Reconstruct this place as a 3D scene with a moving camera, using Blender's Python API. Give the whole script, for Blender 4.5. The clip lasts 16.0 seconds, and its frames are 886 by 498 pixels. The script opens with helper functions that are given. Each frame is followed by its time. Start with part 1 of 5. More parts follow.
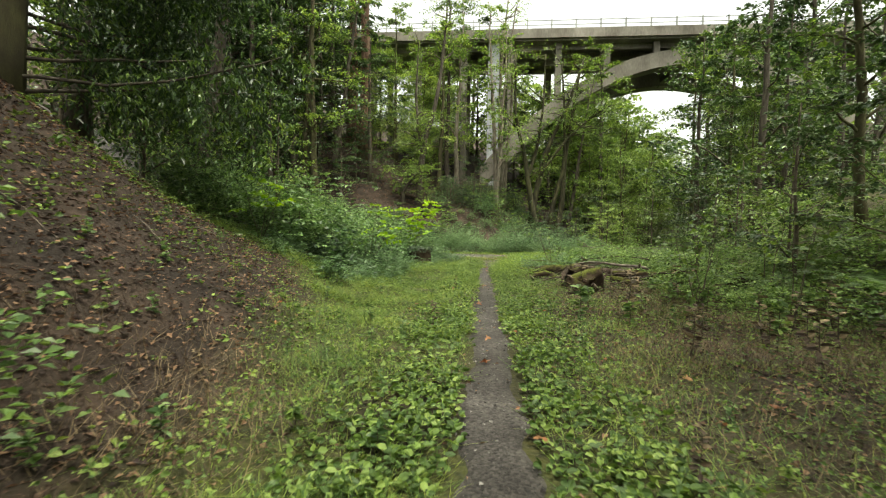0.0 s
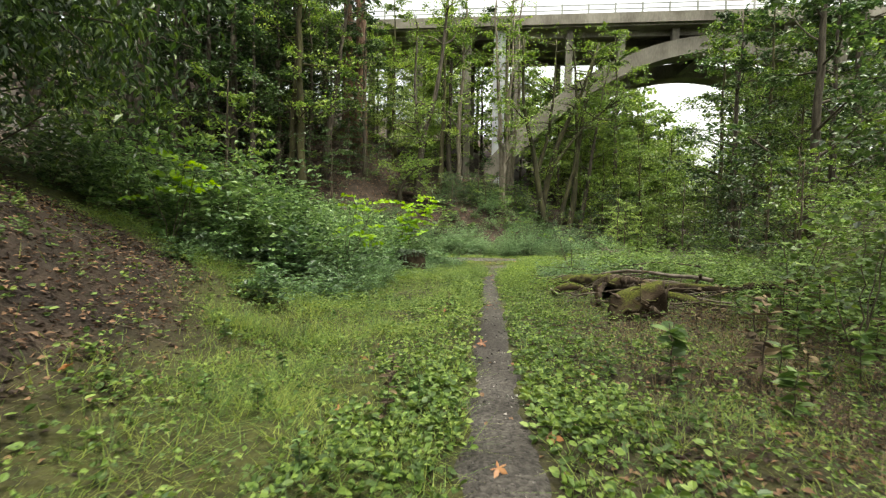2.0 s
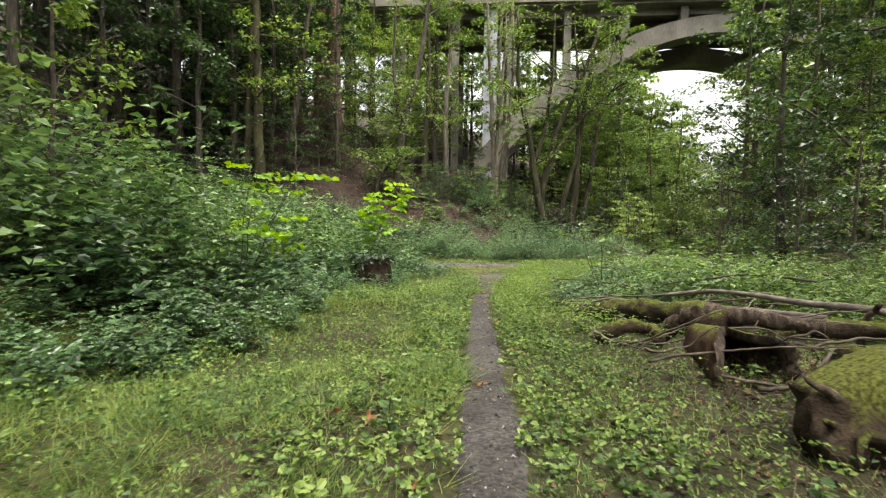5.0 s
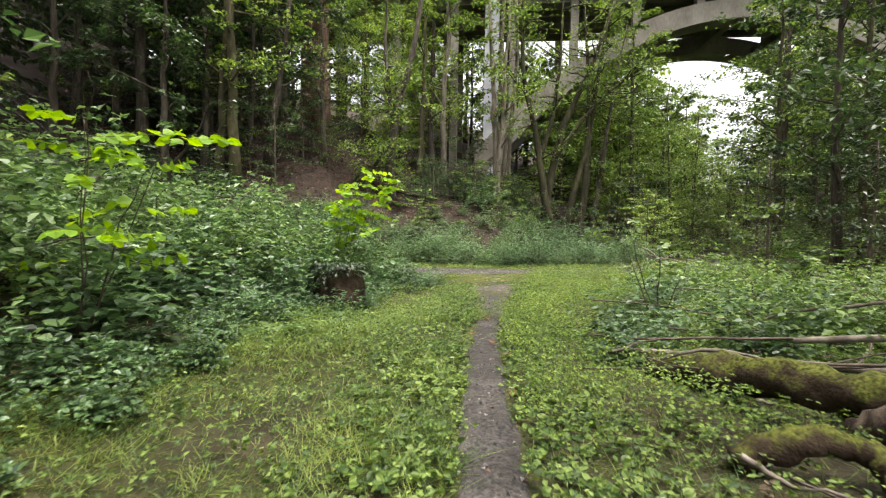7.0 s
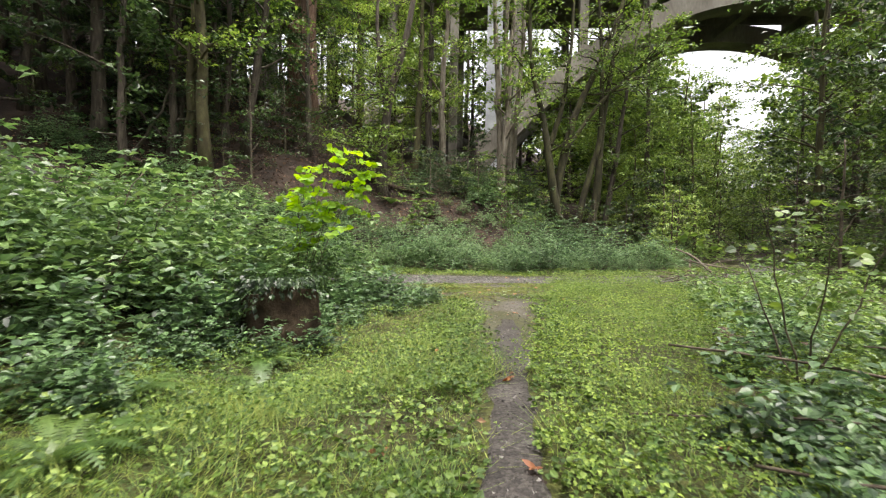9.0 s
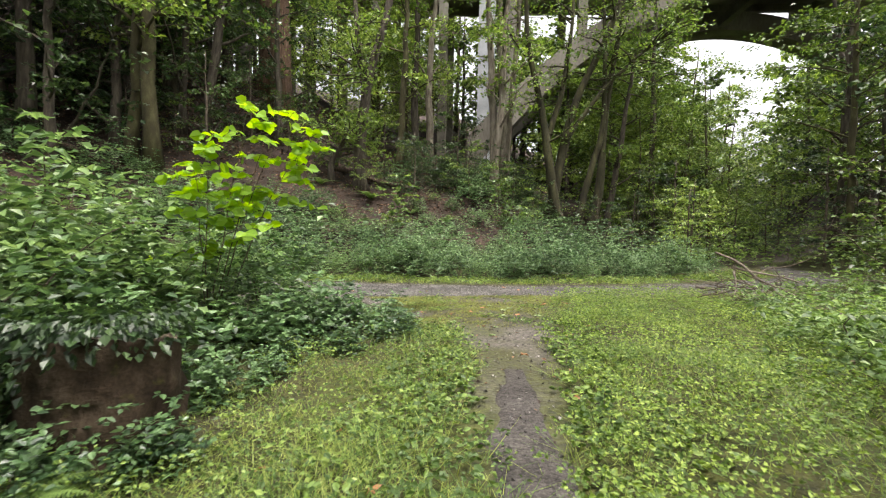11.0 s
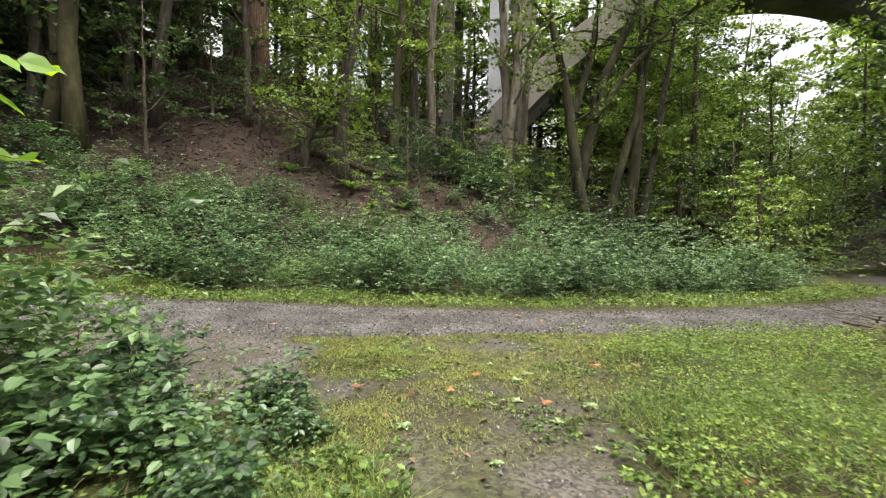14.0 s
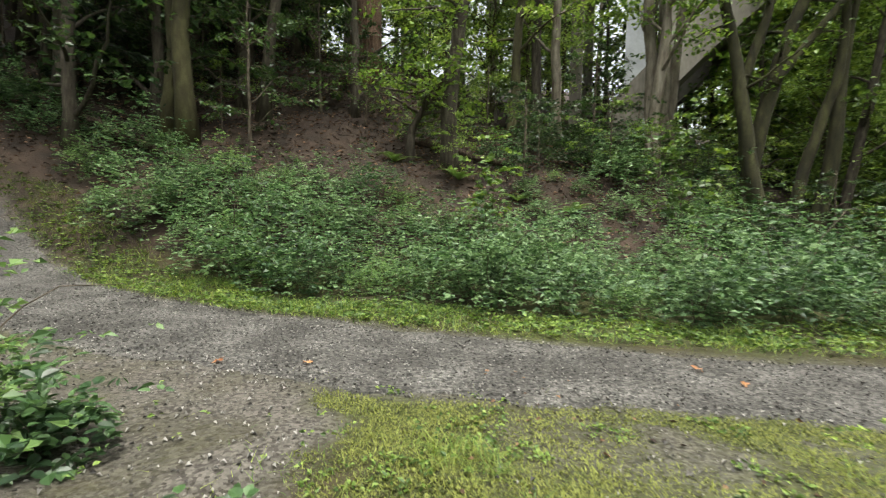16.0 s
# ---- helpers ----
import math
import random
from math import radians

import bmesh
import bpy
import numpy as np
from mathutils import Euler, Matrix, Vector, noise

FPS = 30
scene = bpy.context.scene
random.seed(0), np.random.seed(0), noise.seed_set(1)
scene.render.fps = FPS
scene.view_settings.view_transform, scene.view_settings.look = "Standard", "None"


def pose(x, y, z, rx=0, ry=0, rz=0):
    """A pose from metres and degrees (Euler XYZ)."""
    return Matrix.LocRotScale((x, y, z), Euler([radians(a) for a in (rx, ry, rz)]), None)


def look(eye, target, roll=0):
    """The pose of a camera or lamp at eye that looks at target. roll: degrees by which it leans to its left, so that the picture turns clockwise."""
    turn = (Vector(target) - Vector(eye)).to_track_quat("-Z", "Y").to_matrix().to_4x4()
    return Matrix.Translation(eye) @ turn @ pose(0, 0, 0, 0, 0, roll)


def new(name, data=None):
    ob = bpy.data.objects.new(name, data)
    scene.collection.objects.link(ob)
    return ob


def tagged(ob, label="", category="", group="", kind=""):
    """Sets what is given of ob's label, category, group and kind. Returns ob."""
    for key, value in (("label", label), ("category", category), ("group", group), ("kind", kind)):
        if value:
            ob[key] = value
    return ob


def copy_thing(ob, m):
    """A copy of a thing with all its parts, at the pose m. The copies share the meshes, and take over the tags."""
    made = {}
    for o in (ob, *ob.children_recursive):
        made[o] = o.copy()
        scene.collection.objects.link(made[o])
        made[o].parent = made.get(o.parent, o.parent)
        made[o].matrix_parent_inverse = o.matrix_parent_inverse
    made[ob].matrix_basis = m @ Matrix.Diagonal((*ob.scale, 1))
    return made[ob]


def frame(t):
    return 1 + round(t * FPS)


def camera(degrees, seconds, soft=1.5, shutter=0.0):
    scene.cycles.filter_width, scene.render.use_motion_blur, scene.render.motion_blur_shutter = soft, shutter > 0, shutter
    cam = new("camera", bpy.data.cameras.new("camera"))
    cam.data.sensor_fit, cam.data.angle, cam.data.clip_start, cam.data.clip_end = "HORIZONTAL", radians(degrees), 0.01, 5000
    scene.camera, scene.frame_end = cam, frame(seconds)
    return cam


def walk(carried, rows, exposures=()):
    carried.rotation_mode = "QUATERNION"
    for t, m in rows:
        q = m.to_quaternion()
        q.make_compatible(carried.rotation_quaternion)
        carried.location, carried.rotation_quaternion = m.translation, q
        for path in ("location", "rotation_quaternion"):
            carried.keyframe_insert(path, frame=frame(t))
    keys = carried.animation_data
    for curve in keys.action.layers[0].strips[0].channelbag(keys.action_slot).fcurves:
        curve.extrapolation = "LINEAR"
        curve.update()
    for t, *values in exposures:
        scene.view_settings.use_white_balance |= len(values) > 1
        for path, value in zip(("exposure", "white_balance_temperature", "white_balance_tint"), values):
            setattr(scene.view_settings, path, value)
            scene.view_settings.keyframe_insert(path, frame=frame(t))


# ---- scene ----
cam = camera(86.2, 16.0, soft=1.2, shutter=0.25)
METRES, EYE, TILT, LEAN, TURN = 26.3, 1.5, 0.0, 0.0, -1.4
ROWS = [
    (0.0, 0.0, 0.0, 0.0, 0.05, -2.91, -0.93),
    (0.5, 0.0038, 0.0378, -0.0016, 0.34, -2.81, -0.81),
    (1.0, 0.0062, 0.0742, -0.0036, 0.55, -2.84, -0.93),
    (1.5, 0.0096, 0.1103, -0.0049, 0.73, -2.77, -0.89),
    (2.0, 0.0118, 0.1439, -0.0049, 0.61, -2.69, -1.03),
    (2.5, 0.0142, 0.1782, -0.0056, 0.3, -2.57, -0.89),
    (3.0, 0.0181, 0.2104, -0.0055, 0.08, -2.53, -0.91),
    (3.5, 0.0207, 0.2458, -0.0064, -0.17, -2.57, -0.9),
    (6.0, 0.0348, 0.4008, -0.0115, -0.49, -2.55, -0.83),
    (6.5, 0.0368, 0.4327, -0.0116, -0.34, -2.57, -0.95),
    (7.0, 0.0384, 0.4656, -0.0105, -0.45, -2.49, -0.86),
    (7.5, 0.0403, 0.4967, -0.0097, -0.27, -2.35, -0.95),
    (8.0, 0.0406, 0.5275, -0.0095, -0.36, -2.36, -0.93),
    (8.5, 0.0424, 0.5579, -0.0103, -0.29, -2.39, -0.94),
    (9.0, 0.0432, 0.5897, -0.0116, -0.48, -2.47, -1.04),
    (11.5, 0.0585, 0.7358, -0.0122, -1.92, -2.57, -1.11),
    (12.0, 0.0636, 0.7655, -0.0118, -2.36, -2.55, -1.14),
    (12.5, 0.0677, 0.7961, -0.0125, -2.64, -2.57, -1.11),
    (13.0, 0.0729, 0.8254, -0.0125, -2.7, -2.57, -1.18),
    (13.5, 0.0763, 0.8555, -0.0141, -2.26, -2.64, -1.24),
    (14.0, 0.0813, 0.8835, -0.0152, 0.2, -2.6, -1.14),
    (14.5, 0.0839, 0.9113, -0.0172, 2.87, -2.8, -1.28),
    (15.0, 0.0862, 0.939, -0.0179, 4.46, -2.81, -1.23),
    (15.5, 0.0858, 0.9658, -0.0178, 8.46, -2.89, -1.34),
    (16.0, 0.0807, 0.9942, -0.0175, 14.96, -3.08, -1.23),
]
walk(cam, [(t, pose(0, 0, EYE, TILT, LEAN, TURN) @ pose(METRES * x, METRES * y, METRES * z, 90 + pitch, roll, yaw)) for t, x, y, z, yaw, pitch, roll in ROWS],
     exposures=[(0.0, 1.96, 7400, -1), (4.0, 2.04, 6950, 7), (8.0, 2.05, 6800, 12), (13.0, 1.95, 6800, 12), (14.5, 1.88, 6750, 10), (16.0, 1.76, 6700, 3)])

# ---- light ----
world = bpy.data.worlds.new("world")
scene.world = world
world.use_nodes = True
wn = world.node_tree
sky = wn.nodes.new("ShaderNodeTexSky")
sky.sky_type = "NISHITA"
sky.sun_disc = False
sky.sun_elevation, sky.sun_rotation = radians(75), radians(150)
sky.air_density, sky.dust_density, sky.ozone_density = 0.6, 6.0, 0.4
wn.nodes["Background"].inputs["Strength"].default_value = 0.16
haze = wn.nodes.new("ShaderNodeHueSaturation")  # thin cloud takes the blue out of the sky
haze.inputs["Saturation"].default_value = 0.25
wn.links.new(sky.outputs[0], haze.inputs["Color"])
wn.links.new(haze.outputs[0], wn.nodes["Background"].inputs["Color"])
sun = new("sun", bpy.data.lights.new("sun", "SUN"))
sun.data.energy, sun.data.angle, sun.data.color = 1.1, radians(25), (1.0, 0.96, 0.9)
sun.matrix_world = look((8, -14, 60), (0, 0, 0))

RNG = np.random.default_rng(7)


# ---- materials ----
def material(name, colours, scale=6.0, rough=0.8, bump=0.3, fine=60.0, island=0.0, translucent=0.0, stretch=(1, 1, 1), spec=0.3, dist=0.02):
    """Noise between colours at two scales, fine relief; island: how far each leaf or piece differs."""
    m = bpy.data.materials.new(name)
    m.use_nodes = True
    nt = m.node_tree
    b = nt.nodes["Principled BSDF"]
    co = nt.nodes.new("ShaderNodeTexCoord")
    mp = nt.nodes.new("ShaderNodeMapping")
    mp.inputs["Scale"].default_value = stretch
    nt.links.new(co.outputs["Object"], mp.inputs["Vector"])
    big = nt.nodes.new("ShaderNodeTexNoise")
    big.inputs["Scale"].default_value, big.inputs["Detail"].default_value = scale, 6
    small = nt.nodes.new("ShaderNodeTexNoise")
    small.inputs["Scale"].default_value, small.inputs["Detail"].default_value = fine, 4
    for n in (big, small):
        nt.links.new(mp.outputs[0], n.inputs["Vector"])
    add = nt.nodes.new("ShaderNodeMath")
    add.operation = "MULTIPLY_ADD"
    add.inputs[1].default_value, add.inputs[2].default_value = 0.35, -0.17
    nt.links.new(small.outputs["Fac"], add.inputs[0])
    tot = nt.nodes.new("ShaderNodeMath")
    tot.operation = "ADD"
    nt.links.new(big.outputs["Fac"], tot.inputs[0])
    nt.links.new(add.outputs[0], tot.inputs[1])
    fac = tot
    if island:
        geo = nt.nodes.new("ShaderNodeNewGeometry")
        mi = nt.nodes.new("ShaderNodeMath")
        mi.operation = "MULTIPLY_ADD"
        mi.inputs[1].default_value, mi.inputs[2].default_value = island, -island / 2
        nt.links.new(geo.outputs["Random Per Island"], mi.inputs[0])
        fac = nt.nodes.new("ShaderNodeMath")
        fac.operation = "ADD"
        each = nt.nodes.new("ShaderNodeObjectInfo")
        mo = nt.nodes.new("ShaderNodeMath")
        mo.operation = "MULTIPLY_ADD"
        mo.inputs[1].default_value, mo.inputs[2].default_value = 0.3, -0.15
        nt.links.new(each.outputs["Random"], mo.inputs[0])
        both = nt.nodes.new("ShaderNodeMath")
        both.operation = "ADD"
        nt.links.new(mi.outputs[0], both.inputs[0])
        nt.links.new(mo.outputs[0], both.inputs[1])
        nt.links.new(tot.outputs[0], fac.inputs[0])
        nt.links.new(both.outputs[0], fac.inputs[1])
    ramp = nt.nodes.new("ShaderNodeValToRGB")
    n = len(colours)
    ramp.color_ramp.elements[0].position, ramp.color_ramp.elements[1].position = 0.25, 0.75
    for i in range(n - 2):
        ramp.color_ramp.elements.new(0.25 + 0.5 * (i + 1) / (n - 1))
    for e, c in zip(ramp.color_ramp.elements, colours):
        e.color = (*c, 1)
    nt.links.new(fac.outputs[0], ramp.inputs[0])
    nt.links.new(ramp.outputs[0], b.inputs["Base Color"])
    b.inputs["Roughness"].default_value = rough
    b.inputs["Specular IOR Level"].default_value = spec
    if bump:
        bp = nt.nodes.new("ShaderNodeBump")
        bp.inputs["Strength"].default_value, bp.inputs["Distance"].default_value = bump, dist
        nt.links.new(tot.outputs[0], bp.inputs["Height"])
        nt.links.new(bp.outputs[0], b.inputs["Normal"])
    if translucent:
        tr = nt.nodes.new("ShaderNodeBsdfTranslucent")
        mix = nt.nodes.new("ShaderNodeMixShader")
        mix.inputs[0].default_value = translucent
        hs = nt.nodes.new("ShaderNodeHueSaturation")
        hs.inputs["Hue"].default_value, hs.inputs["Saturation"].default_value, hs.inputs["Value"].default_value = 0.485, 1.1, 1.5
        nt.links.new(ramp.outputs[0], hs.inputs["Color"])
        nt.links.new(hs.outputs[0], tr.inputs["Color"])
        nt.links.new(b.outputs[0], mix.inputs[1])
        nt.links.new(tr.outputs[0], mix.inputs[2])
        nt.links.new(mix.outputs[0], nt.nodes["Material Output"].inputs["Surface"])
    return m


def leaf_mat(name, colours, scale=0.7, rough=0.42, translucent=0.35, island=0.7):
    return material(name, colours, scale=scale, rough=rough, bump=0, fine=5, island=island, translucent=translucent, spec=0.5)


M_MAPLE = leaf_mat("maple_leaf", [(0.032, 0.06, 0.014), (0.068, 0.125, 0.024), (0.135, 0.21, 0.04)])
M_YELLOW = leaf_mat("lime_leaf", [(0.06, 0.115, 0.02), (0.125, 0.21, 0.04), (0.215, 0.31, 0.065)])
M_DARK = leaf_mat("dark_leaf", [(0.012, 0.026, 0.01), (0.025, 0.055, 0.016), (0.05, 0.09, 0.025)], rough=0.38)
M_BRAMBLE = leaf_mat("bramble_leaf", [(0.032, 0.07, 0.02), (0.074, 0.142, 0.042), (0.15, 0.24, 0.078)], rough=0.42)
M_DARKBRAMBLE = leaf_mat("salal_leaf", [(0.024, 0.056, 0.02), (0.064, 0.125, 0.048), (0.135, 0.215, 0.092)], rough=0.5)
M_PLANTAIN = leaf_mat("plantain_leaf", [(0.07, 0.11, 0.04), (0.15, 0.215, 0.085), (0.27, 0.35, 0.17)], rough=0.4, translucent=0.2)
M_MOSSTUFT = leaf_mat("moss_tuft", [(0.03, 0.038, 0.007), (0.075, 0.09, 0.016), (0.145, 0.16, 0.03)], rough=0.8, translucent=0.1)
M_MEADOW = leaf_mat("meadow_leaf", [(0.05, 0.095, 0.012), (0.13, 0.21, 0.03), (0.235, 0.32, 0.065)], rough=0.58, translucent=0.3)
M_CLOSE = leaf_mat("toothed_leaf", [(0.02, 0.046, 0.018), (0.05, 0.1, 0.036), (0.11, 0.19, 0.075)], rough=0.38)
M_HERBBUSH = leaf_mat("nettle_leaf", [(0.038, 0.078, 0.016), (0.085, 0.155, 0.034), (0.155, 0.235, 0.06)], rough=0.5)
M_HERB = leaf_mat("herb_leaf", [(0.034, 0.07, 0.01), (0.094, 0.16, 0.024), (0.18, 0.25, 0.055)], rough=0.58, translucent=0.25)
M_GRASS = leaf_mat("grass_blade", [(0.034, 0.075, 0.01), (0.078, 0.145, 0.02), (0.18, 0.225, 0.045)], scale=0.9, translucent=0.3, rough=0.6)
M_DRY = leaf_mat("dry_stem", [(0.03, 0.018, 0.01), (0.075, 0.05, 0.027), (0.17, 0.13, 0.07)], translucent=0.1, rough=0.8)
M_LITTER = leaf_mat("dead_leaf", [(0.018, 0.009, 0.006), (0.054, 0.028, 0.015), (0.175, 0.105, 0.06)], island=0.95, translucent=0.1, rough=0.85)
M_ORANGE = leaf_mat("orange_leaf", [(0.1, 0.035, 0.014), (0.2, 0.075, 0.025), (0.3, 0.15, 0.06)], translucent=0.2)
M_LAUREL = leaf_mat("laurel_leaf", [(0.014, 0.034, 0.008), (0.034, 0.072, 0.014), (0.09, 0.15, 0.026)], rough=0.4)
M_FERN = leaf_mat("fern_frond", [(0.03, 0.06, 0.012), (0.06, 0.115, 0.025), (0.1, 0.16, 0.04)])
M_DEADFERN = leaf_mat("dead_fern", [(0.16, 0.1, 0.05), (0.3, 0.22, 0.13), (0.42, 0.36, 0.25)], translucent=0.15)
M_HAZEL = leaf_mat("hazel_leaf", [(0.10, 0.2, 0.012), (0.16, 0.30, 0.02), (0.24, 0.4, 0.04)], translucent=0.5, island=0.4)
M_BARK = material("grey_bark", [(0.022, 0.017, 0.013), (0.05, 0.042, 0.031), (0.1, 0.086, 0.064)], scale=3, rough=0.9, bump=0.7, fine=28, stretch=(3, 3, 0.6), dist=0.03)
M_MOSSBARK = material("mossy_bark", [(0.026, 0.021, 0.015), (0.048, 0.044, 0.02), (0.085, 0.08, 0.036)], scale=2.2, rough=0.95, bump=0.8, fine=30, stretch=(2, 2, 0.7), dist=0.03)
M_DARKMOSS = material("dark_mossy_bark", [(0.014, 0.012, 0.008), (0.032, 0.03, 0.015), (0.07, 0.07, 0.028)], scale=2.0, rough=0.95, bump=0.9, fine=26, stretch=(2, 2, 0.6), dist=0.03)
M_PALEBARK = material("pale_bark", [(0.07, 0.055, 0.04), (0.15, 0.128, 0.1), (0.25, 0.225, 0.18)], scale=2.2, rough=0.85, bump=0.5, fine=24, stretch=(3, 3, 0.7))
M_RED = material("red_bark", [(0.045, 0.026, 0.018), (0.11, 0.066, 0.045), (0.2, 0.135, 0.1)], scale=4, rough=0.95, bump=1.0, fine=22, stretch=(4, 4, 0.35), dist=0.06)
M_TWIG = material("twig_bark", [(0.03, 0.023, 0.016), (0.07, 0.055, 0.04), (0.13, 0.11, 0.085)], scale=6, rough=0.9, bump=0.4, fine=60)
M_DEADTWIG = material("bleached_twig", [(0.06, 0.05, 0.038), (0.13, 0.11, 0.088), (0.24, 0.21, 0.175)], scale=8, rough=0.85, bump=0.4, fine=60)
def mossy_wood(name, bark, moss):
    """Bark below, moss on what faces the sky, with a torn border."""
    m = material(name, bark, scale=5, rough=0.95, bump=0.8, fine=40, dist=0.03, spec=0.1)
    nt = m.node_tree
    b = nt.nodes["Principled BSDF"]
    ramp = next(n for n in nt.nodes if n.type == "VALTORGB")
    geo = nt.nodes.new("ShaderNodeNewGeometry")
    sep = nt.nodes.new("ShaderNodeSeparateXYZ")
    nt.links.new(geo.outputs["Normal"], sep.inputs[0])
    no = nt.nodes.new("ShaderNodeTexNoise")
    no.inputs["Scale"].default_value, no.inputs["Detail"].default_value = 6, 8
    co = next(n for n in nt.nodes if n.type == "TEX_COORD")
    nt.links.new(co.outputs["Object"], no.inputs["Vector"])
    up = nt.nodes.new("ShaderNodeMath")
    up.operation = "MULTIPLY_ADD"
    up.inputs[1].default_value = 2.2
    nt.links.new(no.outputs["Fac"], up.inputs[0])
    nt.links.new(sep.outputs["Z"], up.inputs[2])
    edge = nt.nodes.new("ShaderNodeMapRange")
    edge.inputs["From Min"].default_value, edge.inputs["From Max"].default_value = 1.5, 1.95
    nt.links.new(up.outputs[0], edge.inputs["Value"])
    tuft = nt.nodes.new("ShaderNodeTexNoise")
    tuft.inputs["Scale"].default_value, tuft.inputs["Detail"].default_value = 38, 5
    nt.links.new(co.outputs["Object"], tuft.inputs["Vector"])
    r2 = nt.nodes.new("ShaderNodeValToRGB")
    r2.color_ramp.elements[0].position, r2.color_ramp.elements[1].position = 0.35, 0.65
    r2.color_ramp.elements[0].color, r2.color_ramp.elements[1].color = (*moss[0], 1), (*moss[1], 1)
    nt.links.new(tuft.outputs["Fac"], r2.inputs[0])
    mix = nt.nodes.new("ShaderNodeMixRGB")
    nt.links.new(edge.outputs[0], mix.inputs[0])
    nt.links.new(ramp.outputs[0], mix.inputs[1])
    nt.links.new(r2.outputs[0], mix.inputs[2])
    nt.links.new(mix.outputs[0], b.inputs["Base Color"])
    return m


M_MOSS = mossy_wood("moss_log", [(0.014, 0.01, 0.007), (0.034, 0.024, 0.016), (0.075, 0.057, 0.04)], [(0.024, 0.028, 0.007), (0.105, 0.115, 0.024)])
M_WOOD = material("rotten_wood", [(0.02, 0.014, 0.01), (0.06, 0.042, 0.03), (0.15, 0.12, 0.09)], scale=6, rough=0.95, bump=0.9, fine=40, stretch=(3, 3, 0.8), dist=0.04)
def stony(name, colours, cell, share, bump):
    """Soil with pebbles pressed into it: cells of their own tone."""
    m = material(name, colours, scale=1.4, rough=0.92, bump=bump, fine=50, dist=0.02)
    nt = m.node_tree
    b = nt.nodes["Principled BSDF"]
    ramp = next(n for n in nt.nodes if n.type == "VALTORGB")
    co = next(n for n in nt.nodes if n.type == "TEX_COORD")
    vo = nt.nodes.new("ShaderNodeTexVoronoi")
    vo.inputs["Scale"].default_value = cell
    nt.links.new(co.outputs["Object"], vo.inputs["Vector"])
    sep = nt.nodes.new("ShaderNodeSeparateColor")
    nt.links.new(vo.outputs["Color"], sep.inputs[0])
    tone = nt.nodes.new("ShaderNodeMapRange")
    tone.inputs["To Min"].default_value, tone.inputs["To Max"].default_value = 1 - share, 1 + share * 1.3
    nt.links.new(sep.outputs[0], tone.inputs["Value"])
    mul = nt.nodes.new("ShaderNodeVectorMath")
    mul.operation = "SCALE"
    nt.links.new(ramp.outputs[0], mul.inputs[0])
    nt.links.new(tone.outputs[0], mul.inputs["Scale"])
    nt.links.new(mul.outputs[0], b.inputs["Base Color"])
    bp = nt.nodes.new("ShaderNodeBump")
    bp.inputs["Strength"].default_value, bp.inputs["Distance"].default_value = 0.8, 0.012
    bp.invert = True
    nt.links.new(vo.outputs["Distance"], bp.inputs["Height"])
    old = next(n for n in nt.nodes if n.type == "BUMP" and n != bp)
    nt.links.new(old.outputs[0], bp.inputs["Normal"])
    nt.links.new(bp.outputs[0], b.inputs["Normal"])
    return m


M_DIRT = stony("trodden_dirt", [(0.015, 0.013, 0.011), (0.034, 0.03, 0.027), (0.066, 0.06, 0.055)], 42, 0.55, 0.9)
M_GRAVEL = stony("grey_gravel", [(0.022, 0.02, 0.018), (0.045, 0.042, 0.039), (0.08, 0.076, 0.071)], 34, 0.7, 0.8)
M_STONE = leaf_mat("pebble", [(0.035, 0.032, 0.03), (0.09, 0.084, 0.078), (0.24, 0.23, 0.215)], island=0.9, translucent=0, rough=0.85)
M_CONC = material("weathered_concrete", [(0.06, 0.054, 0.044), (0.13, 0.12, 0.1), (0.22, 0.207, 0.178)], scale=0.35, rough=0.9, bump=0.3, fine=6, stretch=(1, 1, 0.4))
M_PAINT = material("patched_paint", [(0.19, 0.2, 0.21), (0.27, 0.285, 0.3), (0.34, 0.355, 0.375)], scale=0.6, rough=0.7, bump=0.1, fine=9)
M_RAIL = material("rail_steel", [(0.16, 0.17, 0.16), (0.24, 0.25, 0.24), (0.3, 0.31, 0.3)], scale=2, rough=0.6, bump=0.1)


